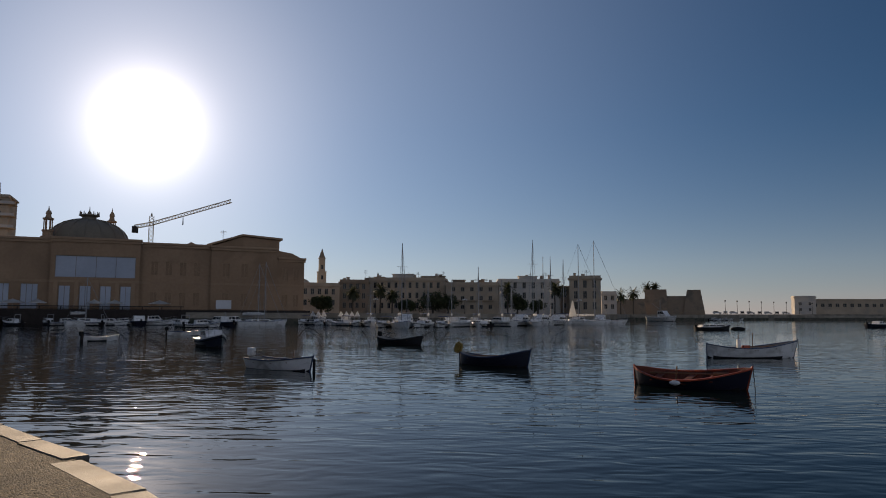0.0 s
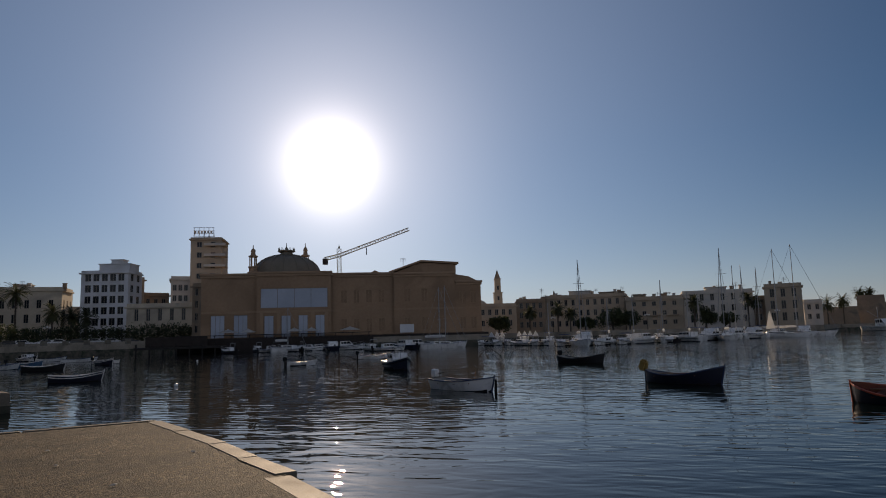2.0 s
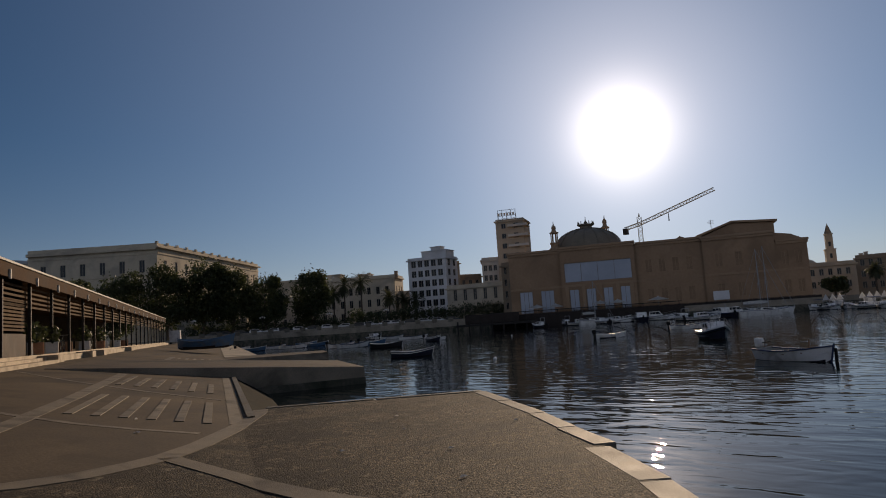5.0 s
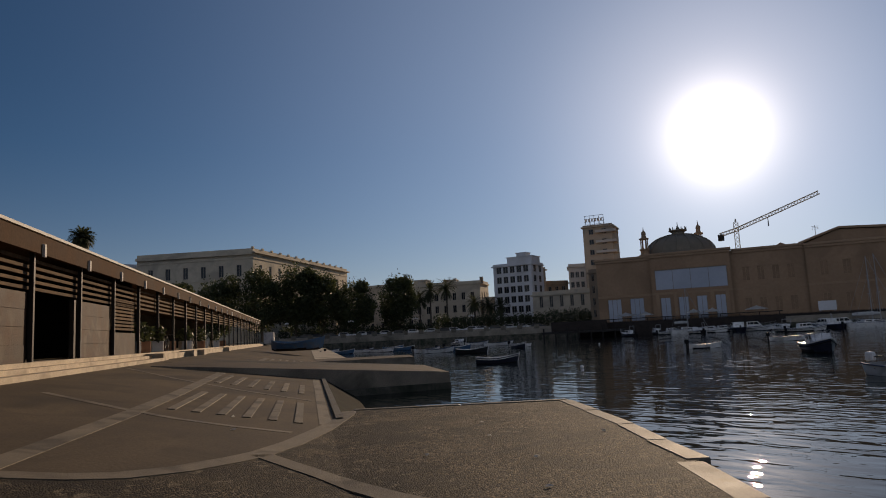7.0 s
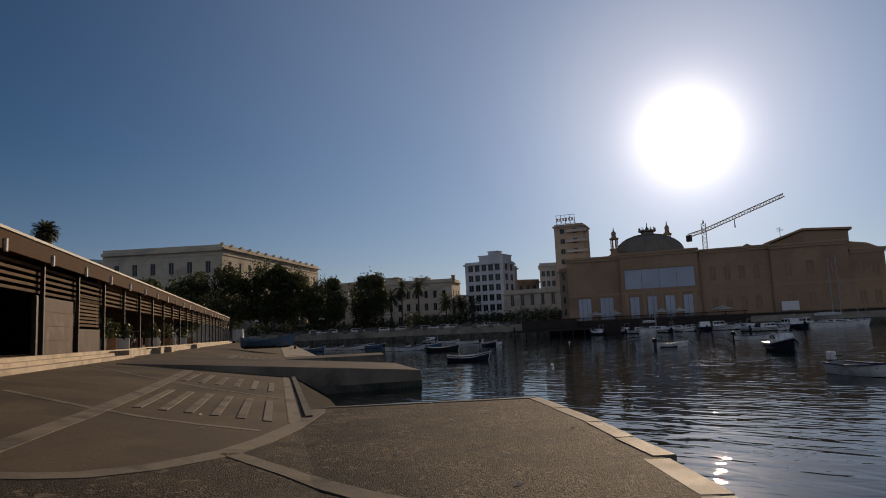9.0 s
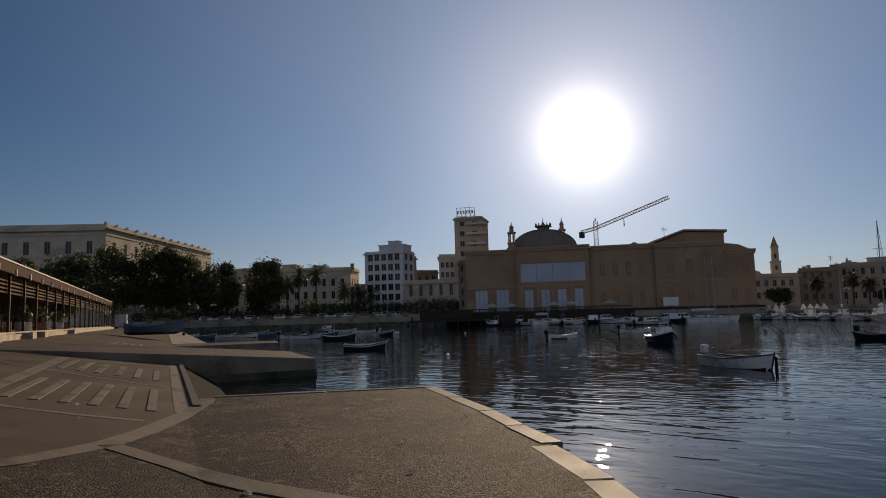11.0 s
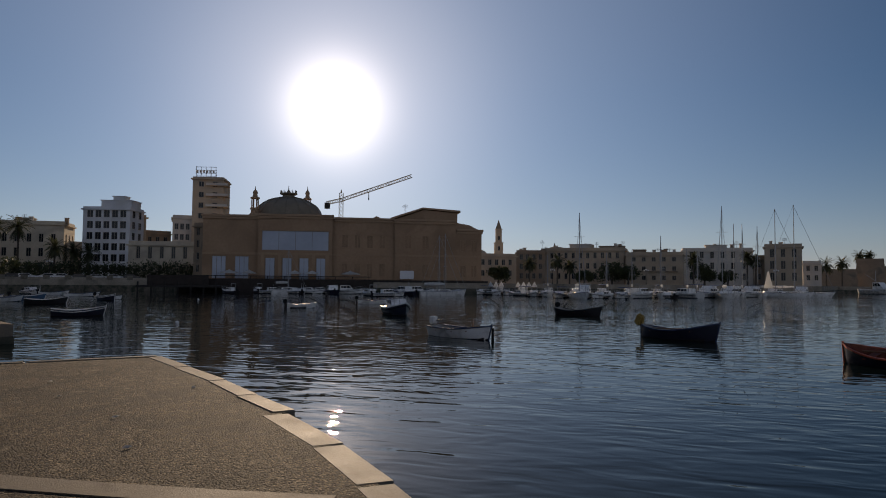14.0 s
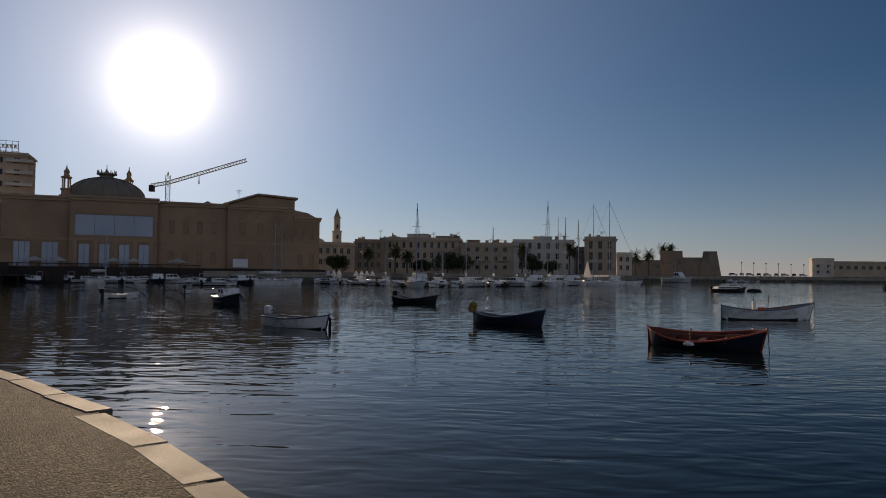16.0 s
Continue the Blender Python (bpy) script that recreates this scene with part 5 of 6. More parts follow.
def hedge(az0, az1, d, h, seed, n):
    bl = []
    rg = random.Random(seed)
    k = az0
    while k > az1:
        p = polar(k, d + rg.uniform(-2, 2), 1.75 + h * rg.uniform(0.35, 0.55))
        s = rg.uniform(1.6, 2.6)
        bl.append((tuple(p), (s, s, h * rg.uniform(0.4, 0.58))))
        k -= 0.55
    ob = thing("hedge", ID, "dark clipped shrubs along the quay garden", "hedge", "quay hedges", "stuff")
    leaves(ob, bl, n, 0.3, "dark_leaf", seed, "shrubs", 0.4)


hedge(49.0, 35.2, 203, 5.2, 5, 9000)
hedge(62.0, 49.0, 208, 3.6, 6, 6000)

# ---------------------------------------------------------------- quay furniture across the basin
wall_p = thing("quay_wall", ID, "low pale quay wall with square pillars", "wall", kind="structure")
for a0, a1, d0, d1 in ((62.5, 52.0, 179.0, 187.8), (52.0, 39.6, 187.8, 184.8)):
    n = int((a0 - a1) / 1.3)
    for k in range(n):
        p, q = polar(a0, d0).lerp(polar(a1, d1), k / n), polar(a0, d0).lerp(polar(a1, d1), (k + 1) / n)
        x = (q - p).normalized()
        y = Vector((-x.y, x.x, 0))
        m = Matrix(((x.x, y.x, 0, p.x), (x.y, y.y, 0, p.y), (0, 0, 1, 1.75), (0, 0, 0, 1)))
        Ls = (q - p).length
        part("panel", boxm(0.9, 0.1, 0, Ls, 0.45, 0.55), "wall_stone", wall_p, at=m)
        part("pillar", boxm(-0.5, 0.0, 0, 0.9, 0.7, 1.05, bevel=0.06), "kerb", wall_p, at=m)


def street_lamp(p, h=4.2, group="globe street lamps"):
    ob = thing("street_lamp", Matrix.Translation(p), "dark iron street lamp with white globes", "street lamp", group)
    part("pole", rod(rodm((0, 0, 0), (0, 0, h), 0.07, 0.05, 8), (0, 0, 0), (0, 0, 0.6), 0.16, 0.1, 8), "dark_metal", ob)
    part("arm", rodm((-0.55, 0, h - 0.1), (0.55, 0, h - 0.1), 0.035), "dark_metal", ob)
    for x, z in ((-0.55, h + 0.12), (0.55, h + 0.12), (0, h + 0.3)):
        bm = bmesh.new()
        bmesh.ops.create_uvsphere(bm, u_segments=10, v_segments=6, radius=0.24, matrix=Matrix.Translation((x, 0, z)))
        part("globe", bm, "lamp_glass", ob, smooth=True)
    return ob


l0 = street_lamp(polar(61.6, 184, 1.75))
for az, d in ((56.4, 188), (51.0, 191), (46.3, 190), (41.4, 188), (7.0, 214), (-0.5, 214), (-10.0, 216)):
    copy_thing(l0, Matrix.Translation(polar(az, d, 1.75)) @ Matrix.Rotation(radians(az), 4, "Z"))
for k in range(8):
    az = -21.2 - k * 0.85
    d = 352 + k * 12
    ob = thing("street_lamp", Matrix.Translation(polar(az, d, 2.2)), "tall plain lamp post on the breakwater", "street lamp", "breakwater lamp posts")
    part("pole", rodm((0, 0, 0), (0, 0, 6.0), 0.12, 0.08), "dark_metal", ob)
    part("lantern", boxm(-0.3, -0.25, 5.9, 0.3, 0.25, 6.6, bevel=0.08), "dark_metal", ob)


def car(p, turn, mat, van=False):
    ob = thing("van" if van else "car", Matrix.Translation(p) @ Matrix.Rotation(radians(turn), 4, "Z"), ("white parked panel van" if van else "parked hatchback car") + " on the quay", "van" if van else "car", "parked cars")
    if van:
        prof = [(-2.5, 0.35), (-2.5, 2.3), (1.2, 2.35), (1.9, 1.35), (2.55, 1.15), (2.6, 0.35)]
        gl = [(0.6, 1.45), (0.6, 2.15), (1.15, 2.2), (1.65, 1.45)]
    else:
        prof = [(-2.0, 0.3), (-2.05, 0.9), (-1.75, 1.4), (0.2, 1.45), (0.95, 0.95), (1.9, 0.82), (2.05, 0.3)]
        gl = [(-1.7, 0.95), (-1.5, 1.33), (0.15, 1.37), (0.75, 0.95)]
    part("body", prism(bmesh.new(), prof, -0.85, 0.85), mat, ob)
    part("window", prism(bmesh.new(), gl, -0.87, 0.87), "pane", ob)
    for x in (-1.25, 1.3):
        for y in (-0.8, 0.8):
            w = part("wheel", rodm((x, y - 0.1, 0.31), (x, y + 0.1, 0.31), 0.31, seg=14), "rubber", ob)
            part("rim", rodm((x, y - 0.12, 0.31), (x, y + 0.12, 0.31), 0.18, seg=10), "alu", w)


rc = random.Random(9)
for k in range(18):
    az = 60.3 - k * 1.15
    car(polar(az, 191.5 - 0.1 * k, 1.75), az + rc.uniform(-6, 6) + rc.choice((0, 180)), rc.choice(("car_dark", "car_silver", "car_dark", "car_white")))
car(polar(63.0, 128, 1.06), 150, "car_white", True)
for k in range(9):
    az = -20.6 - k * 0.6
    car(polar(az, 350 + k * 8, 2.1 + 0.02 * k), az + 90 * (k % 2), rc.choice(("car_dark", "car_silver", "car_white")))


def tent(p, w, group="white market tents"):
    ob = thing("tent", Matrix.Translation(p), "small white peaked canvas tent on the pontoon", "tent", group)
    bm = bmesh.new()
    bmesh.ops.create_cone(bm, cap_ends=False, segments=4, radius1=w * 0.72, radius2=0.05, depth=1.2, matrix=pose(0, 0, 1.9, 0, 0, 45))
    part("canopy", bm, "canvas", ob)
    for x in (-1, 1):
        for y in (-1, 1):
            part("pole", rodm((x * w / 2, y * w / 2, 0), (x * w / 2, y * w / 2, 1.34), 0.03), "steel", ob)


stage = thing("pontoon", Matrix.Translation(polar(10.2, 158, WATER)) @ Matrix.Rotation(radians(10.2), 4, "Z"), "long low floating pontoon before the old town", "pontoon")
part("deck", boxm(-7.5, -2.2, 0.3, 7.5, 2.2, 0.55, bevel=0.04), "board", stage)
for x in (-6.6, -2.2, 2.2, 6.6):
    part("float", boxm(x - 0.7, -2.0, -0.3, x + 0.7, 2.0, 0.296), "dark_metal", stage)
for az in (12.15, 11.7, 11.25, 9.85, 9.4, 8.95, 8.5):
    p = polar(az, 158 / math.cos(radians(az - 10.2)), WATER + 0.55)
    tent(p, 1.15)

# dark floating stage at the theatre's left foot
pontoon = thing("landing_stage", Matrix.Translation(polar(37.2, 158, 0)) @ Matrix.Rotation(radians(37), 4, "Z"), "dark timber landing stage with piles", "landing stage")
part("deck", boxm(-9, -3, 0.3, 10, 6, 0.75), "dark_metal", pontoon)
for k in range(8):
    part("post", rodm((-8.6 + k * 2.6, -2.7, -2.0), (-8.6 + k * 2.6, -2.7, 1.5), 0.2), "dark_metal", pontoon)
part("cabin", boxm(-7.0, 0.5, 0.75, 5.5, 5.0, 2.9, bevel=0.1), "dark_wall_and_shade", pontoon)

# ---------------------------------------------------------------- boats


def hull_lines(L, B, F, draft, rise_bow, rise_stern, transom):
    """Half beam, sheer and keel heights along the boat, from stern (x = 0) to bow (x = L)."""
    out = []
    n = 18
    for i in range(n + 1):
        t = i / n
        if transom:
            b = B / 2 * (0.80 + 0.20 * math.sin(min(1, t / 0.45) * math.pi / 2)) if t < 0.45 else B / 2 * max(0.0, 1 - ((t - 0.45) / 0.55) ** 2.3)
        else:
            b = B / 2 * max(0.0, math.sin(math.pi * t)) ** 0.62
        sheer = F + rise_bow * max(0, (t - 0.4) / 0.6) ** 2 + rise_stern * max(0, (0.4 - t) / 0.4) ** 2
        end = max(0, (t - 0.86) / 0.14) ** 2
        sternk = 0.0 if transom else max(0, (0.1 - t) / 0.1) ** 2
        keel = -draft + (draft - 0.03) * max(end, sternk)
        rake = 0.06 * L * max(0, (t - 0.75) / 0.25) ** 2
        out.append((t * L, max(b, 0.02), sheer, keel, rake))
    return out


def shell(lines, inset, floor, fullness=0.5, close_stern=True):
    bm = bmesh.new()
    k = 7
    rings = []
    for x, b, s, ke, rake in lines:
        b = max(0.012, b - inset)
        low = max(ke, floor) if floor is not None else ke
        low = min(low, s - 0.03)
        ring = []
        for j in range(-k, k + 1):
            q = j / k
            y = b * math.copysign(abs(q) ** 0.62, q)
            z = low + (s - low) * abs(q) ** (2.0 if floor is None else 3.2)
            xo = rake * ((z - low) / max(0.1, s - low)) - (inset if rake else -inset) * 0.8
            ring.append(bm.verts.new((x + xo, y, z)))
        rings.append(ring)
    for a, c in zip(rings, rings[1:]):
        for j in range(2 * k):
            bm.faces.new((a[j], a[j + 1], c[j + 1], c[j]))
    if close_stern:
        bm.faces.new(rings[0])
    return bm


def rail(lines, w, h, drop=0.0):
    """The gunwale: a solid strip that follows both sheers."""
    bm = bmesh.new()
    for sg in (-1, 1):
        rings = []
        for x, b, s, ke, rake in lines:
            xo = x + rake
            z = s - drop
            rings.append([bm.verts.new((xo, sg * (b + 0.025), z - h)), bm.verts.new((xo, sg * (b + 0.025), z)), bm.verts.new((xo, sg * max(0.0, b - w), z)), bm.verts.new((xo, sg * max(0.0, b - w), z - h))])
        for a, c in zip(rings, rings[1:]):
            for j in range(4):
                bm.faces.new((a[j], a[(j + 1) % 4], c[(j + 1) % 4], c[j]))
        bm.faces.new(rings[0])
        bm.faces.new(rings[-1][::-1])
    return bm


def place(p, q, L):
    """A boat's pose on the water: stern towards p, bow towards q."""
    p, q = Vector((*p, WATER)), Vector((*q, WATER))
    d = (q - p).normalized()
    c = (p + q) / 2 - d * L / 2
    return Matrix.Translation(c) @ Matrix.Rotation(math.atan2(d.y, d.x), 4, "Z")


def rowing_boat(p, q, L, B, label, hull, inside, rail_mat, F=0.42, bow=0.42, stern=0.25, transom=False, motor=None, extras=(), group="moored rowing boats", stripe=None):
    ob = thing("rowing_boat", place(p, q, L), label, "boat", group)
    ln = hull_lines(L, B, F, 0.22, bow, stern, transom)
    ho = part("hull", shell(ln, 0.0, None), hull, ob, smooth=True)
    ho.data.materials.append(M["antifoul_and_shade"])
    # dark bottom paint, also standing for the shadow under the hull
    for pl in ho.data.polygons:
        if pl.center.z < 0.05:
            pl.material_index = 1
    part("inside", shell(ln, 0.045, 0.02), inside, ob, smooth=True)
    part("gunwale", rail(ln, 0.07, 0.055), rail_mat, ob)
    if stripe:
        part("rubbing_strake", rail(ln, 0.0, 0.06, 0.13), stripe, ob)
    for t in (0.24, 0.5, 0.74):
        x, b, s, ke, rk_ = ln[round(t * 18)]
        part("thwart", boxm(x - 0.13, -b + 0.06, s - 0.18, x + 0.13, b - 0.06, s - 0.14, bevel=0.01), inside if inside != "grey_inside" else "wood", ob)
    for i in range(3, 16, 2):
        x, b, s, ke, rk_ = ln[i]
        bm = bmesh.new()
        for sg in (-1, 1):
            rod(bm, (x, sg * (b - 0.07), s - 0.05), (x, sg * (b * 0.78 - 0.04), s * 0.45), 0.02, seg=4)
        part("frame_rib", bm, inside, ob)
    x, b, s, ke, rk_ = ln[-1]
    part("stem", rodm((x, 0, -0.06), (x + rk_ + 0.01, 0, s + 0.07), 0.04, 0.035, 6), rail_mat, ob)
    if not transom:
        part("stern_post", rodm((0.0, 0, -0.06), (-0.01, 0, ln[0][2] + 0.05), 0.04, 0.035, 6), rail_mat, ob)
    # mooring line from the bow into the water
    part("mooring_line", rodm((x + rk_ + 0.03, 0, s - 0.05), (x + rk_ + 0.06, 0.03, -0.3), 0.012, seg=5), "rope", ob)
    if motor:
        outboard(ob, -0.12 if transom else -0.06, ln[0][2], motor)
    for kind_, *a in extras:
        if kind_ == "fender":
            t, sg = a
            x, b, s, ke, rk_ = ln[round(t * 18)]
            bm = bmesh.new()
            bmesh.ops.create_uvsphere(bm, u_segments=10, v_segments=8, radius=1, matrix=Matrix.Translation((x, sg * (b + 0.06), s - 0.1)) @ Matrix.Diagonal((0.2, 0.08, 0.09, 1)))
            part("fender", bm, "hull_white", ob, "white oblong fender", smooth=True)
        elif kind_ == "pole":
            x, y, z, h = a
            part("pole", rodm((x, y, z), (x + 0.05, y, z + h), 0.03, 0.025), "wood", ob)
        elif kind_ == "oars":
            part("oar", rod(rodm((0.5, 0.25, F - 0.02), (L * 0.72, 0.12, F + 0.05), 0.025), (L * 0.72, 0.12, F + 0.05), (L * 0.86, 0.08, F + 0.1), 0.07, 0.05), "wood", ob)
        elif kind_ == "tarp":
            bm = bmesh.new()
            bmesh.ops.create_cube(bm, size=1, matrix=pose(-0.08, 0, F + 0.38, 0, 22, 0) @ Matrix.Diagonal((0.42, 0.34, 0.56, 1)))
            bmesh.ops.bevel(bm, geom=bm.edges[:], offset=0.08, segments=2, affect="EDGES")
            bmesh.ops.subdivide_edges(bm, edges=bm.edges[:], cuts=1)
            for v in bm.verts:
                v.co += v.normal * 0.05 * noise.noise(v.co * 6)
            part("motor_cover", bm, "tarp", ob, "ochre tarpaulin over the motor")
        elif kind_ == "bow_fender":
            x, b, s, ke, rk_ = ln[-1]
            part("fender", rodm((x + rk_ + 0.06, 0, s - 0.12), (x + rk_ + 0.05, 0, -0.12), 0.055, 0.07, 8), "rubber", ob, "dark fender hung at the bow")
        elif kind_ == "box":
            x, y, z, sx, sy, sz, mat = a
            part("locker", boxm(x, y, z, x + sx, y + sy, z + sz, bevel=0.02), mat, ob)
    return ob


def outboard(ob, x, z, mat):
    bm = boxm(x - 0.2, -0.14, z + 0.02, x + 0.2, 0.14, z + 0.42, bevel=0.06)
    mo = part("outboard_motor", bm, mat, ob)
    part("shaft", boxm(x - 0.08, -0.05, z - 0.7, x + 0.06, 0.05, z + 0.02), "dark_metal", mo)
    part("tiller", rodm((x + 0.15, 0, z + 0.2), (x + 0.65, 0.05, z + 0.28), 0.02), "dark_metal", mo)


red_boat = rowing_boat((6.3, 26.5), (10.4, 23.9), 3.9, 1.85, "dark blue wooden rowing boat with an orange-red inside", "hull_navy", "shaded_red_inside", "red_inside", F=0.42, bow=0.36, stern=0.26,
            extras=(("fender", 0.42, -1), ("pole", 1.5, 0.1, 0.2, 0.5), ("oars",)))
red_boat.matrix_basis = red_boat.matrix_basis @ Matrix.Rotation(radians(7), 4, "X")
rowing_boat((-0.1, 35.9), (3.5, 33.6), 3.9, 1.45, "navy wooden rowing boat with a covered motor", "hull_navy", "grey_inside", "blue_trim", F=0.46, bow=0.42, stern=0.2, extras=(("tarp",), ("oars",)))
rowing_boat((-9.9, 32.6), (-6.6, 30.5), 3.75, 1.45, "white rowing boat with a tilted motor and dark rail", "hull_white", "grey_inside", "blue_trim", F=0.46, bow=0.22, stern=0.06, transom=True, motor="hull_white", extras=(("pole", 2.6, 0.1, 0.3, 0.6), ("bow_fender",)))
rowing_boat((-6.6, 58.4), (-3.2, 56.2), 4.2, 1.5, "black wooden rowing boat with an outboard motor", "hull_black", "grey_inside", "hull_black", F=0.44, bow=0.38, stern=0.2, transom=True, motor="rubber")
rowing_boat((14.8, 42.2), (20.9, 42.6), 5.4, 1.8, "white wooden boat with a blue rail and red trim", "hull_white", "grey_inside", "blue_trim", F=0.62, bow=0.45, stern=0.25,
            extras=(("pole", 2.05, 0.2, 0.4, 1.0), ("pole", 2.7, -0.3, 0.4, 1.1), ("box", 1.9, -0.1, 0.5, 0.2, 0.2, 0.6, "hull_white"), ("box", 2.2, -0.25, 0.45, 0.4, 0.3, 0.3, "red_inside"), ("oars",)))
rowing_boat((-39.9, 38.6), (-37.6, 40.6), 3.3, 1.35, "small dark rowing boat with a white upper strake", "hull_navy", "grey_inside", "hull_white", F=0.46, bow=0.28, stern=0.12, transom=True, stripe="hull_white")
rowing_boat((-74.4, 63.8), (-71.0, 63.4), 3.0, 1.4, "small dark dinghy with an outboard motor", "hull_black", "grey_inside", "rubber", F=0.4, bow=0.2, stern=0.1, transom=True, motor="rubber")
rowing_boat((-67.4, 72.6), (-64.2, 71.3), 3.8, 1.5, "white and dark rowing boat afloat in the basin", "hull_navy", "grey_inside", "hull_white", F=0.5, bow=0.35, stern=0.12, transom=True, stripe="hull_white")
rowing_boat((-33.2, 59.9), (-31.2, 61.4), 2.8, 1.3, "little white dinghy with a small motor", "hull_white", "grey_inside", "hull_white", F=0.38, bow=0.2, stern=0.08, transom=True, motor="rubber")
rowing_boat((-61.8, 56.0), (-58.8, 58.6), 3.8, 1.5, "dark rowing boat moored in the basin", "hull_black", "grey_inside", "hull_white", F=0.5, bow=0.3, stern=0.15, transom=True)
rowing_boat((-69.6, 74.4), (-67.2, 75.6), 3.2, 1.4, "small grey rowing boat in the basin", "hull_white", "grey_inside", "rubber", F=0.42, bow=0.2, stern=0.1, transom=True, motor="rubber")
rowing_boat((-32.5, 75.6), (-28.9, 77.2), 4.0, 1.5, "white open boat moored before the theatre", "hull_white", "grey_inside", "blue_trim", F=0.45, bow=0.3, stern=0.1, transom=True, motor="rubber")
rk2 = random.Random(3)
for k, (az, d) in enumerate(((60.2, 104), (57.4, 112), (55.6, 116), (54.0, 112), (52.2, 118), (50.2, 96), (49.2, 92), (47.6, 102), (44.2, 118), (58.6, 122), (53.0, 128), (46.0, 130))):
    c = polar(az, d)
    a = rk2.uniform(-0.6, 0.6) + radians(az)
    v = Vector((math.cos(a), math.sin(a), 0)) * 2
    white = k % 3 != 1
    rowing_boat((c.x - v.x, c.y - v.y), (c.x + v.x, c.y + v.y), rk2.uniform(3.6, 5.0), 1.6, "white open boat moored by the far quay" if white else "blue open boat moored by the far quay", "hull_white" if white else "hull_blue", "grey_inside", "blue_trim" if white else "hull_white",
                F=0.5, bow=0.3, stern=0.1, transom=True, motor="rubber" if k % 2 else None, group="boats by the far quay")
# blue boat drawn up on the second slipway
bb = rowing_boat((0, 0), (1, 0), 5.6, 2.1, "large faded blue wooden boat drawn up on the slipway", "hull_blue", "hull_blue", "hull_blue", F=0.7, bow=0.5, stern=0.3, group="boats ashore")
bb.matrix_basis = pose(-67.0, 34.4, 0.86, 4, 0, 40)


def tube(pts, r, seg=5):
    """One continuous rail through the given points."""
    bm = bmesh.new()
    rings = []
    for i, p in enumerate(pts):
        d = (pts[min(i + 1, len(pts) - 1)] - pts[max(i - 1, 0)]).normalized()
        side = d.cross(Vector((0, 0, 1))).normalized()
        up = side.cross(d)
        rings.append([bm.verts.new(p + (side * math.cos(q) + up * math.sin(q)) * r) for q in np.linspace(0, 2 * math.pi, seg, endpoint=False)])
    for a, b in zip(rings, rings[1:]):
        for k in range(seg):
            bm.faces.new((a[k], a[(k + 1) % seg], b[(k + 1) % seg], b[k]))
    bm.faces.new(rings[0][::-1])
    bm.faces.new(rings[-1])
    return bm


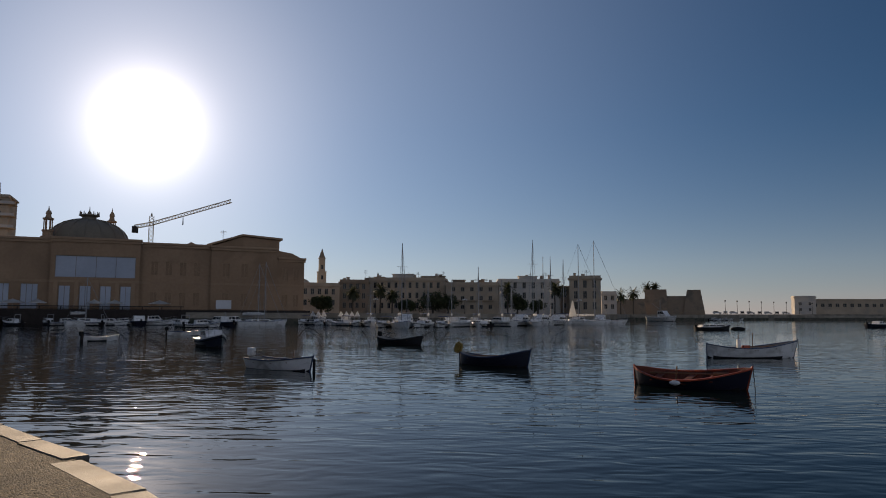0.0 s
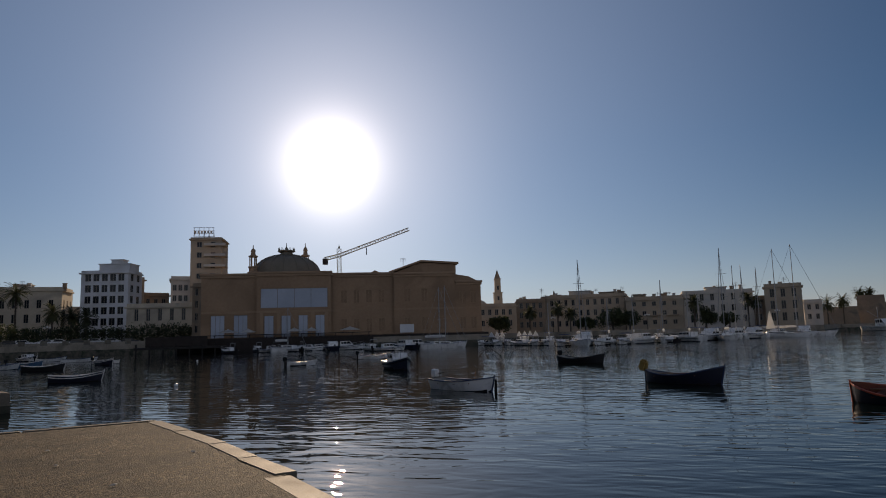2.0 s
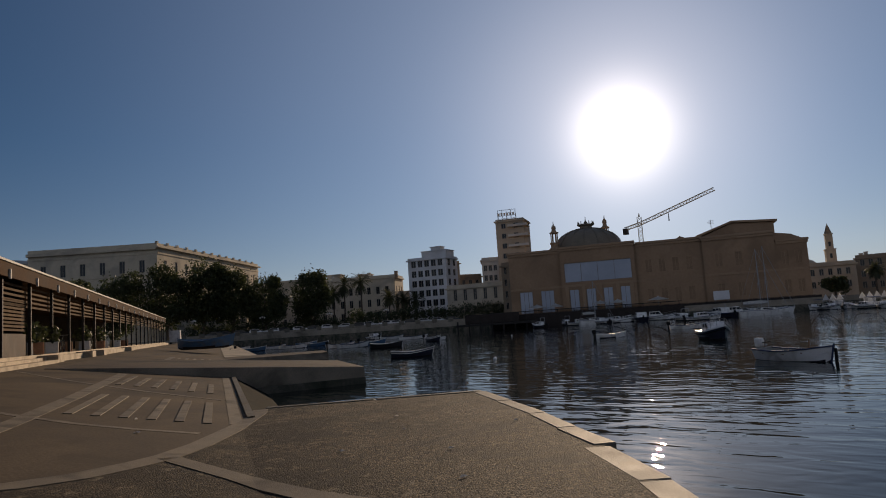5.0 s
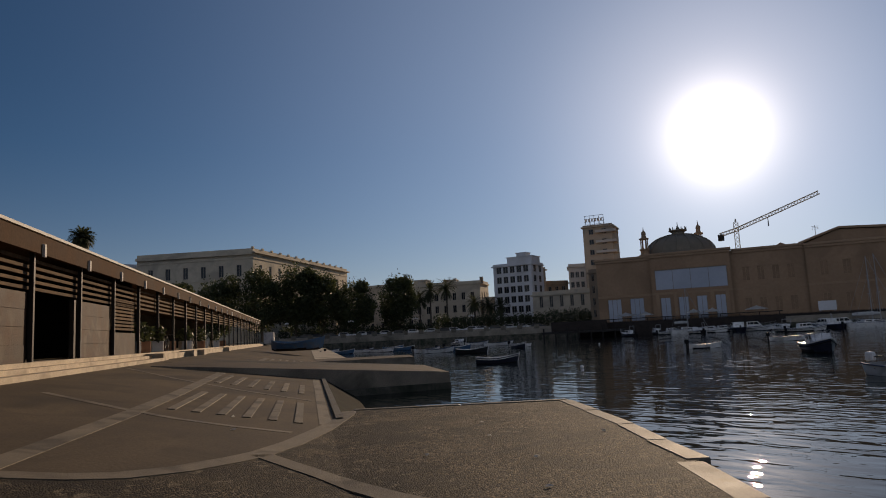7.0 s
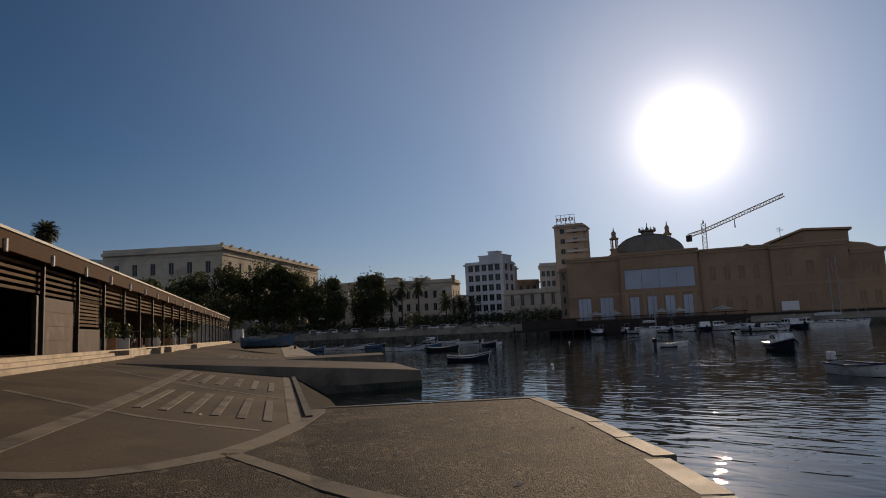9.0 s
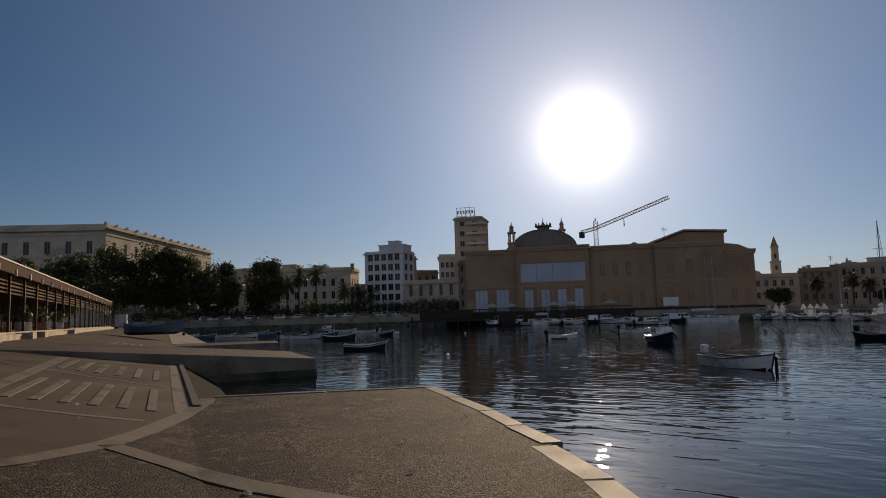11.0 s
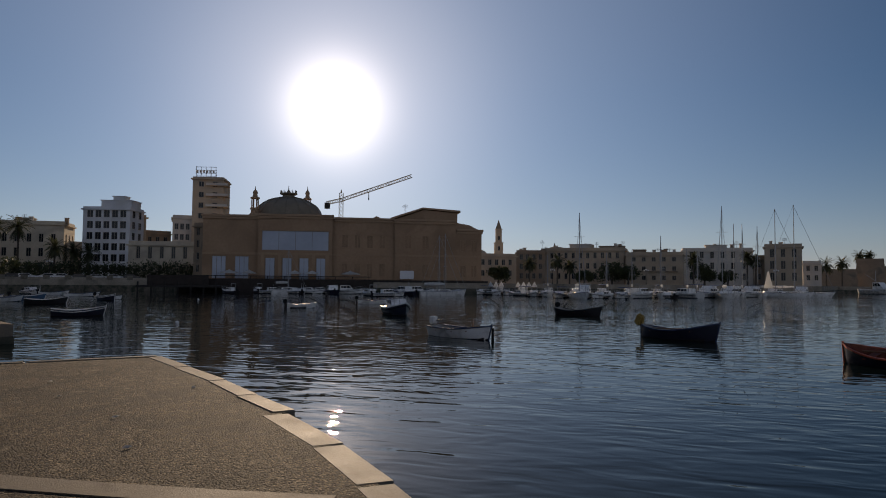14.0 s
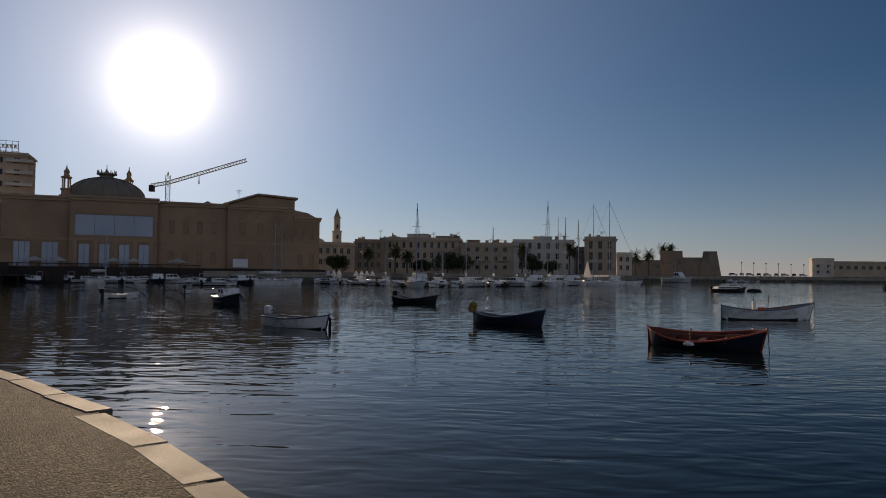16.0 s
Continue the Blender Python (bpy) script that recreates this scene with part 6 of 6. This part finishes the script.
def cabin_boat(p, q, L, B, label, hull="hull_white", trim="blue_trim", cab=(0.34, 0.66), cab_h=0.75, group="motor boats", motor=True, rails=True, arch=False, flybridge=False, F=0.7, awning=False):
    ob = thing("motor_boat", place(p, q, L), label, "motor boat", group)
    ln = hull_lines(L, B, F, 0.3, 0.45, 0.05, True)
    ho = part("hull", shell(ln, 0.0, None), hull, ob, smooth=True)
    ho.data.materials.append(M["antifoul_and_shade"])
    # lower hull coloured dark: its shadowed foot is painted in
    for pl in ho.data.polygons:
        pl.material_index = int(pl.center.z < 0.12)
    part("gunwale", rail(ln, 0.1, 0.09), trim, ob)
    part("rubbing_strake", rail(ln, 0.02, 0.07, F * 0.35), "rubber", ob)
    bm = bmesh.new()
    rows_ = [(bm.verts.new((x + r_ * 0.95, -b * 0.97, s - 0.05)), bm.verts.new((x + r_ * 0.95, 0, s + 0.04)), bm.verts.new((x + r_ * 0.95, b * 0.97, s - 0.05))) for x, b, s, ke, r_ in ln]
    for a, c in zip(rows_, rows_[1:]):
        bm.faces.new((a[0], a[1], c[1], c[0]))
        bm.faces.new((a[1], a[2], c[2], c[1]))
    part("deck", bm, "hull_white", ob)
    x0, x1 = cab[0] * L, cab[1] * L
    w = B * 0.34
    prof = [(x0, F), (x0 + 0.05, F + cab_h), (x1 - 0.35 * cab_h, F + cab_h + 0.05), (x1 + 0.5 * cab_h, F + 0.12)]
    cb = part("cabin", prism(bmesh.new(), prof, -w, w), "hull_white", ob)
    part("windscreen", prism(bmesh.new(), [(x0 + 0.25, F + cab_h * 0.45), (x0 + 0.25, F + cab_h * 0.88), (x1 - 0.25 * cab_h, F + cab_h * 0.9), (x1 + 0.1 * cab_h, F + cab_h * 0.45)], -w - 0.012, w + 0.012), "pane", cb)
    for x in (x0 + (x1 - x0) * 0.3, x0 + (x1 - x0) * 0.62):
        part("window_post", boxm(x - 0.05, -w - 0.03, F + cab_h * 0.42, x + 0.05, w + 0.03, F + cab_h * 0.9), "hull_white", cb)
    if awning:
        tp = part("awning", prism(bmesh.new(), [(0.3, F + cab_h + 0.75), (0.4, F + cab_h + 0.85), (x0 + 0.4, F + cab_h + 0.92), (x0 + 0.5, F + cab_h + 0.8)], -w * 1.05, w * 1.05), "blue_trim", ob, "dark canvas awning")
        for x in (0.4, x0 + 0.35):
            for sg in (-1, 1):
                part("pole", rodm((x, sg * w, F - 0.05), (x, sg * w, F + cab_h + 0.82), 0.02, seg=5), "alu", tp)
    if flybridge:
        part("flybridge", prism(bmesh.new(), [(x0 + 0.1, F + cab_h + 0.03), (x0 + 0.1, F + cab_h + 0.55), (x0 + (x1 - x0) * 0.55, F + cab_h + 0.6), (x0 + (x1 - x0) * 0.75, F + cab_h + 0.06)], -w * 0.9, w * 0.9), "hull_white", ob)
    if arch:
        bm = bmesh.new()
        for sg in (-1, 1):
            rod(bm, (x0 - 0.2, sg * w, F), (x0 - 0.45, sg * w * 0.9, F + cab_h + 0.8), 0.05)
        rod(bm, (x0 - 0.45, -w * 0.9, F + cab_h + 0.8), (x0 - 0.45, w * 0.9, F + cab_h + 0.8), 0.05)
        part("radar_arch", bm, "alu", ob)
    if rails:
        for sg in (-1, 1):
            tops = []
            for i in range(10, 19, 2):
                x, b, s, ke, r_ = ln[i]
                tops.append(Vector((x + r_, sg * b * 0.93, s + 0.5)))
                part("stanchion", rodm((x + r_, sg * b * 0.93, s), tops[-1], 0.014, seg=4), "alu", ob)
            part("rail", tube(tops, 0.016), "alu", ob)
    if motor:
        outboard(ob, -0.12, F, "rubber")
    return ob


cabin_boat((-104.0, 94.0), (-99.0, 92.8), 5.0, 1.9, "small white cabin boat in the basin", "hull_white", "blue_trim", (0.3, 0.62), 0.65, F=0.55)
cabin_boat((-20.0, 53.2), (-17.6, 50.0), 4.6, 1.9, "small dark-hulled cabin boat with a white top", "hull_navy", "hull_white", (0.3, 0.62), 0.62, F=0.62)
cabin_boat((40.4, 116.8), (46.2, 118.2), 6.2, 2.1, "dark motor boat under a grey cover with a white motor", "hull_black", "hull_black", (0.12, 0.8), 0.4, rails=False, F=0.5)
buoy = thing("dinghy", Matrix.Translation((48.4, 119.5, WATER)), "small dark rubber dinghy behind the motor boat", "dinghy")
bm = bmesh.new()
bmesh.ops.create_uvsphere(bm, u_segments=14, v_segments=8, radius=1, matrix=Matrix.Translation((0, 0, 0.15)) @ Matrix.Diagonal((1.3, 0.75, 0.42, 1)))
part("tube", bm, "rubber", buoy, smooth=True)
cabin_boat((88.0, 149.0), (95.5, 152.0), 8.0, 2.5, "dark-hulled open launch at anchor", "hull_navy", "hull_white", (0.3, 0.5), 0.6, F=0.8, rails=False)
rk3 = random.Random(12)
# boats along the theatre quay
for k, (az, d, L) in enumerate(((33.6, 146, 5.0), (30.2, 150, 6.0), (28.8, 148, 6.5), (27.3, 150, 6.0), (25.4, 149, 8.5), (24.2, 150, 7.0), (22.3, 130, 6.5), (20.8, 126, 6.0), (19.5, 136, 7.0), (18.3, 140, 7.0), (17.2, 143, 6.0), (26.4, 154, 6.0), (31.4, 154, 5.0))):
    c = polar(az, d)
    a = radians(az) + rk3.uniform(-0.5, 0.5) + (0 if k % 2 else math.pi / 2 + 0.6)
    v = Vector((math.cos(a), math.sin(a), 0))
    cabin_boat((c.x - v.x, c.y - v.y), (c.x + v.x, c.y + v.y), L, L * 0.34, "white motor boat moored by the theatre quay", "hull_white" if k % 4 else "hull_navy", "blue_trim" if k % 3 else "hull_white", (0.3, 0.62), 0.7 if L < 7 else 1.0, "boats by the theatre", arch=k % 3 == 0, F=0.6 if L < 7 else 0.85)
# motor yachts of the marina, moored bow or stern to the basin
MAR = [(13, 152), (5, 118), (-1, 128), (-6, 148), (-12.5, 180)]


def marina(az):
    return float(np.interp(-az, [-a for a, d in MAR], [d for a, d in MAR]))


row = [12.9 - 1.05 * k for k in range(6)] + [6.3 - 1.62 * k for k in range(12)]
for k, az in enumerate(row):
    az += rk3.uniform(-0.15, 0.15)
    L = rk3.choice((7.5, 9.0, 10.5, 11.5)) if az < 7 else rk3.choice((5.0, 6.0, 6.5))
    d = marina(az) + rk3.uniform(0, 6)
    c = polar(az, d + L / 2)
    a = radians(az) + math.pi / 2 + rk3.uniform(-0.75, 0.75) + (math.pi if rk3.random() < 0.6 else 0)
    v = Vector((math.cos(a), math.sin(a), 0))
    big = L >= 8
    cabin_boat((c.x - v.x, c.y - v.y), (c.x + v.x, c.y + v.y), L, L * 0.35, "white cabin motor yacht moored in the marina" if big else "small white motor boat moored in the marina", "hull_white" if rk3.random() < 0.8 else "hull_navy", "hull_white" if rk3.random() < 0.6 else "blue_trim",
               (0.28, 0.62), 0.95 if big else 0.6, "marina motor boats", motor=not big, arch=big, flybridge=L >= 10, F=0.95 if big else 0.6, awning=k % 3 == 0)
# a second row behind
for k in range(11):
    az = 11.6 - k * 2.15
    L = rk3.choice((6.0, 7.0, 8.5))
    c = polar(az, marina(az) + 18 + rk3.uniform(0, 8))
    a = radians(az) + math.pi / 2 + rk3.uniform(-0.3, 0.3)
    v = Vector((math.cos(a), math.sin(a), 0))
    cabin_boat((c.x - v.x, c.y - v.y), (c.x + v.x, c.y + v.y), L, L * 0.35, "white motor boat in the marina's second row", "hull_white", "blue_trim", (0.28, 0.62), 0.85, "marina motor boats", motor=False, arch=k % 3 == 0, F=0.85, awning=k % 2 == 0)


def sailing_yacht(az, d, L, mast_top, turn, label="white sailing yacht with a bare mast and furled sail", furled=True):
    c = polar(az, d)
    a = radians(turn)
    v = Vector((math.cos(a), math.sin(a), 0))
    # the mast stands at the given bearing
    ob = thing("sailing_yacht", place((c.x - v.x, c.y - v.y), (c.x + v.x, c.y + v.y), L), label, "sailing boat", "sailing yachts")
    B = L * 0.29
    ln = hull_lines(L, B, 0.95, 0.4, 0.35, 0.05, True)
    part("hull", shell(ln, 0.0, None), "hull_white", ob, smooth=True)
    part("gunwale", rail(ln, 0.1, 0.07), "blue_trim", ob)
    bm = bmesh.new()
    rows_ = [(bm.verts.new((x + r_ * 0.95, -b * 0.97, s - 0.04)), bm.verts.new((x + r_ * 0.95, 0, s + 0.05)), bm.verts.new((x + r_ * 0.95, b * 0.97, s - 0.04))) for x, b, s, ke, r_ in ln]
    for p, q in zip(rows_, rows_[1:]):
        bm.faces.new((p[0], p[1], q[1], q[0]))
        bm.faces.new((p[1], p[2], q[2], q[1]))
    part("deck", bm, "hull_white", ob)
    cb = part("coachroof", prism(bmesh.new(), [(L * 0.3, 0.9), (L * 0.32, 1.4), (L * 0.58, 1.35), (L * 0.7, 0.95)], -B * 0.26, B * 0.26), "hull_white", ob)
    part("window", prism(bmesh.new(), [(L * 0.34, 1.1), (L * 0.34, 1.28), (L * 0.56, 1.26), (L * 0.58, 1.1)], -B * 0.26 - 0.012, B * 0.26 + 0.012), "pane", cb)
    mx, top = L * 0.5, mast_top - WATER
    part("mast", rodm((mx, 0, 1.0), (mx, 0, top), 0.1, 0.065, 8), "alu", ob)
    part("boom", rodm((mx, 0, 2.2), (L * 0.12, 0, 2.1), 0.07), "alu", ob)
    if furled:
        bm = bmesh.new()
        ring = None
        for k in range(9):
            x = mx - 0.1 - (mx - L * 0.14) * k / 8
            r0 = (0.12 + 0.16 * math.sin(math.pi * (k + 0.7) / 9.4)) * (1.15 if k % 2 else 0.95)
            nr = [bm.verts.new((x, 0.6 * r0 * math.cos(q), 2.4 + r0 * math.sin(q))) for q in np.linspace(0, 2 * math.pi, 8, endpoint=False)]
            if ring:
                for q in range(8):
                    bm.faces.new((ring[q], ring[(q + 1) % 8], nr[(q + 1) % 8], nr[q]))
            else:
                bm.faces.new(nr[::-1])
            ring = nr
        bm.faces.new(ring)
        part("furled_sail", bm, "canvas", ob, "furled sail under a pale cover")
    for name_, p, q in (("forestay", (L * 1.05, 0, 1.4), (mx, 0, top - 0.2)), ("backstay", (0.1, 0, 1.0), (mx, 0, top - 0.1)), ("shroud", (mx, B * 0.46, 1.0), (mx, 0, top * 0.8)), ("shroud", (mx, -B * 0.46, 1.0), (mx, 0, top * 0.8))):
        part(name_, rodm(p, q, 0.018 if name_ != "forestay" else 0.035, seg=4), "alu", ob)
    for h in (0.45, 0.7):
        part("spreader", rodm((mx, -B * 0.3, top * h + 0.3), (mx, B * 0.3, top * h + 0.3), 0.03, seg=4), "alu", ob)
    return ob


for az, el, L, turn in ((4.8, 5.9, 11, -80), (-1.64, 3.92, 9, 96), (-6.21, 6.19, 13, 100), (-7.05, 4.78, 10, 90), (-7.66, 4.78, 10, 85), (-8.72, 4.54, 10, 100), (-9.95, 5.83, 14, 10), (-11.22, 6.09, 15, 8), (2.6, 2.6, 8, 95), (-3.6, 2.9, 8, 95), (0.6, 2.8, 8, 90), (7.4, 2.4, 8, 92), (-4.4, 2.7, 8, 85)):
    d = marina(az) + (4 if el > 5 else 12)
    sailing_yacht(az, d, L, 1.75 + d * math.tan(radians(el)), turn + az)
for az, el in ((16.5, 4.0), (16.0, 4.15)):
    d = 136
    sailing_yacht(az, d, 8.5, 1.75 + d * math.tan(radians(el)), 40, "white sailing boat with a thin mast by the theatre quay")
sailing_yacht(29.0, 148, 7, 1.75 + 148 * math.tan(radians(2.6)), 40, "white sailing boat with a short mast by the theatre")
# raised white sail drying on a deck
ds = thing("drying_sail", Matrix.Translation(polar(-9.45, 158, 0.4)), "white triangular sail hung up to dry", "sail")
part("cloth", prism(bmesh.new(), [(-0.9, 0.8), (-0.1, 4.4), (0.1, 4.4), (0.9, 0.8)], -0.08, 0.08), "canvas", ds)

# fishing boat at the bastion quay
fb = cabin_boat(tuple(polar(-15.6, 285).xy), tuple(polar(-17.3, 278).xy), 13.0, 4.2, "white fishing vessel with a wheelhouse and mast", "hull_white", "hull_white", (0.45, 0.68), 2.4, "fishing boats", motor=False, F=1.7)
part("mast", rodm((6.0, 0, 3.5), (6.0, 0, 8.2), 0.1), "alu", fb)
part("derrick", rodm((6.0, 0, 4.6), (2.0, 0, 7.0), 0.08), "alu", fb)
# small craft before the bastion and breakwater
for k in range(14):
    az = -20.4 - k * 0.75
    c = polar(az, 328 + k * 12)
    cabin_boat((c.x - 1, c.y), (c.x + 1, c.y + rk3.uniform(-1, 1)), 6.0, 2.1, "small white boat along the breakwater", "hull_white", "blue_trim", (0.3, 0.6), 0.7, "breakwater boats", motor=False, rails=False, F=0.6)

# mooring buoys
for x, y in ((-26.9, 35.1), (-58.0, 80.0)):
    ob = thing("mooring_buoy", Matrix.Translation((x, y, WATER)), "small white mooring buoy afloat", "buoy", "mooring buoys")
    bm = bmesh.new()
    bmesh.ops.create_uvsphere(bm, u_segments=10, v_segments=8, radius=0.13, matrix=Matrix.Translation((0, 0, 0.04)))
    part("float", bm, "hull_white", ob, smooth=True)
    part("ring", rodm((0, 0, 0.15), (0, 0, 0.24), 0.02), "steel", ob)
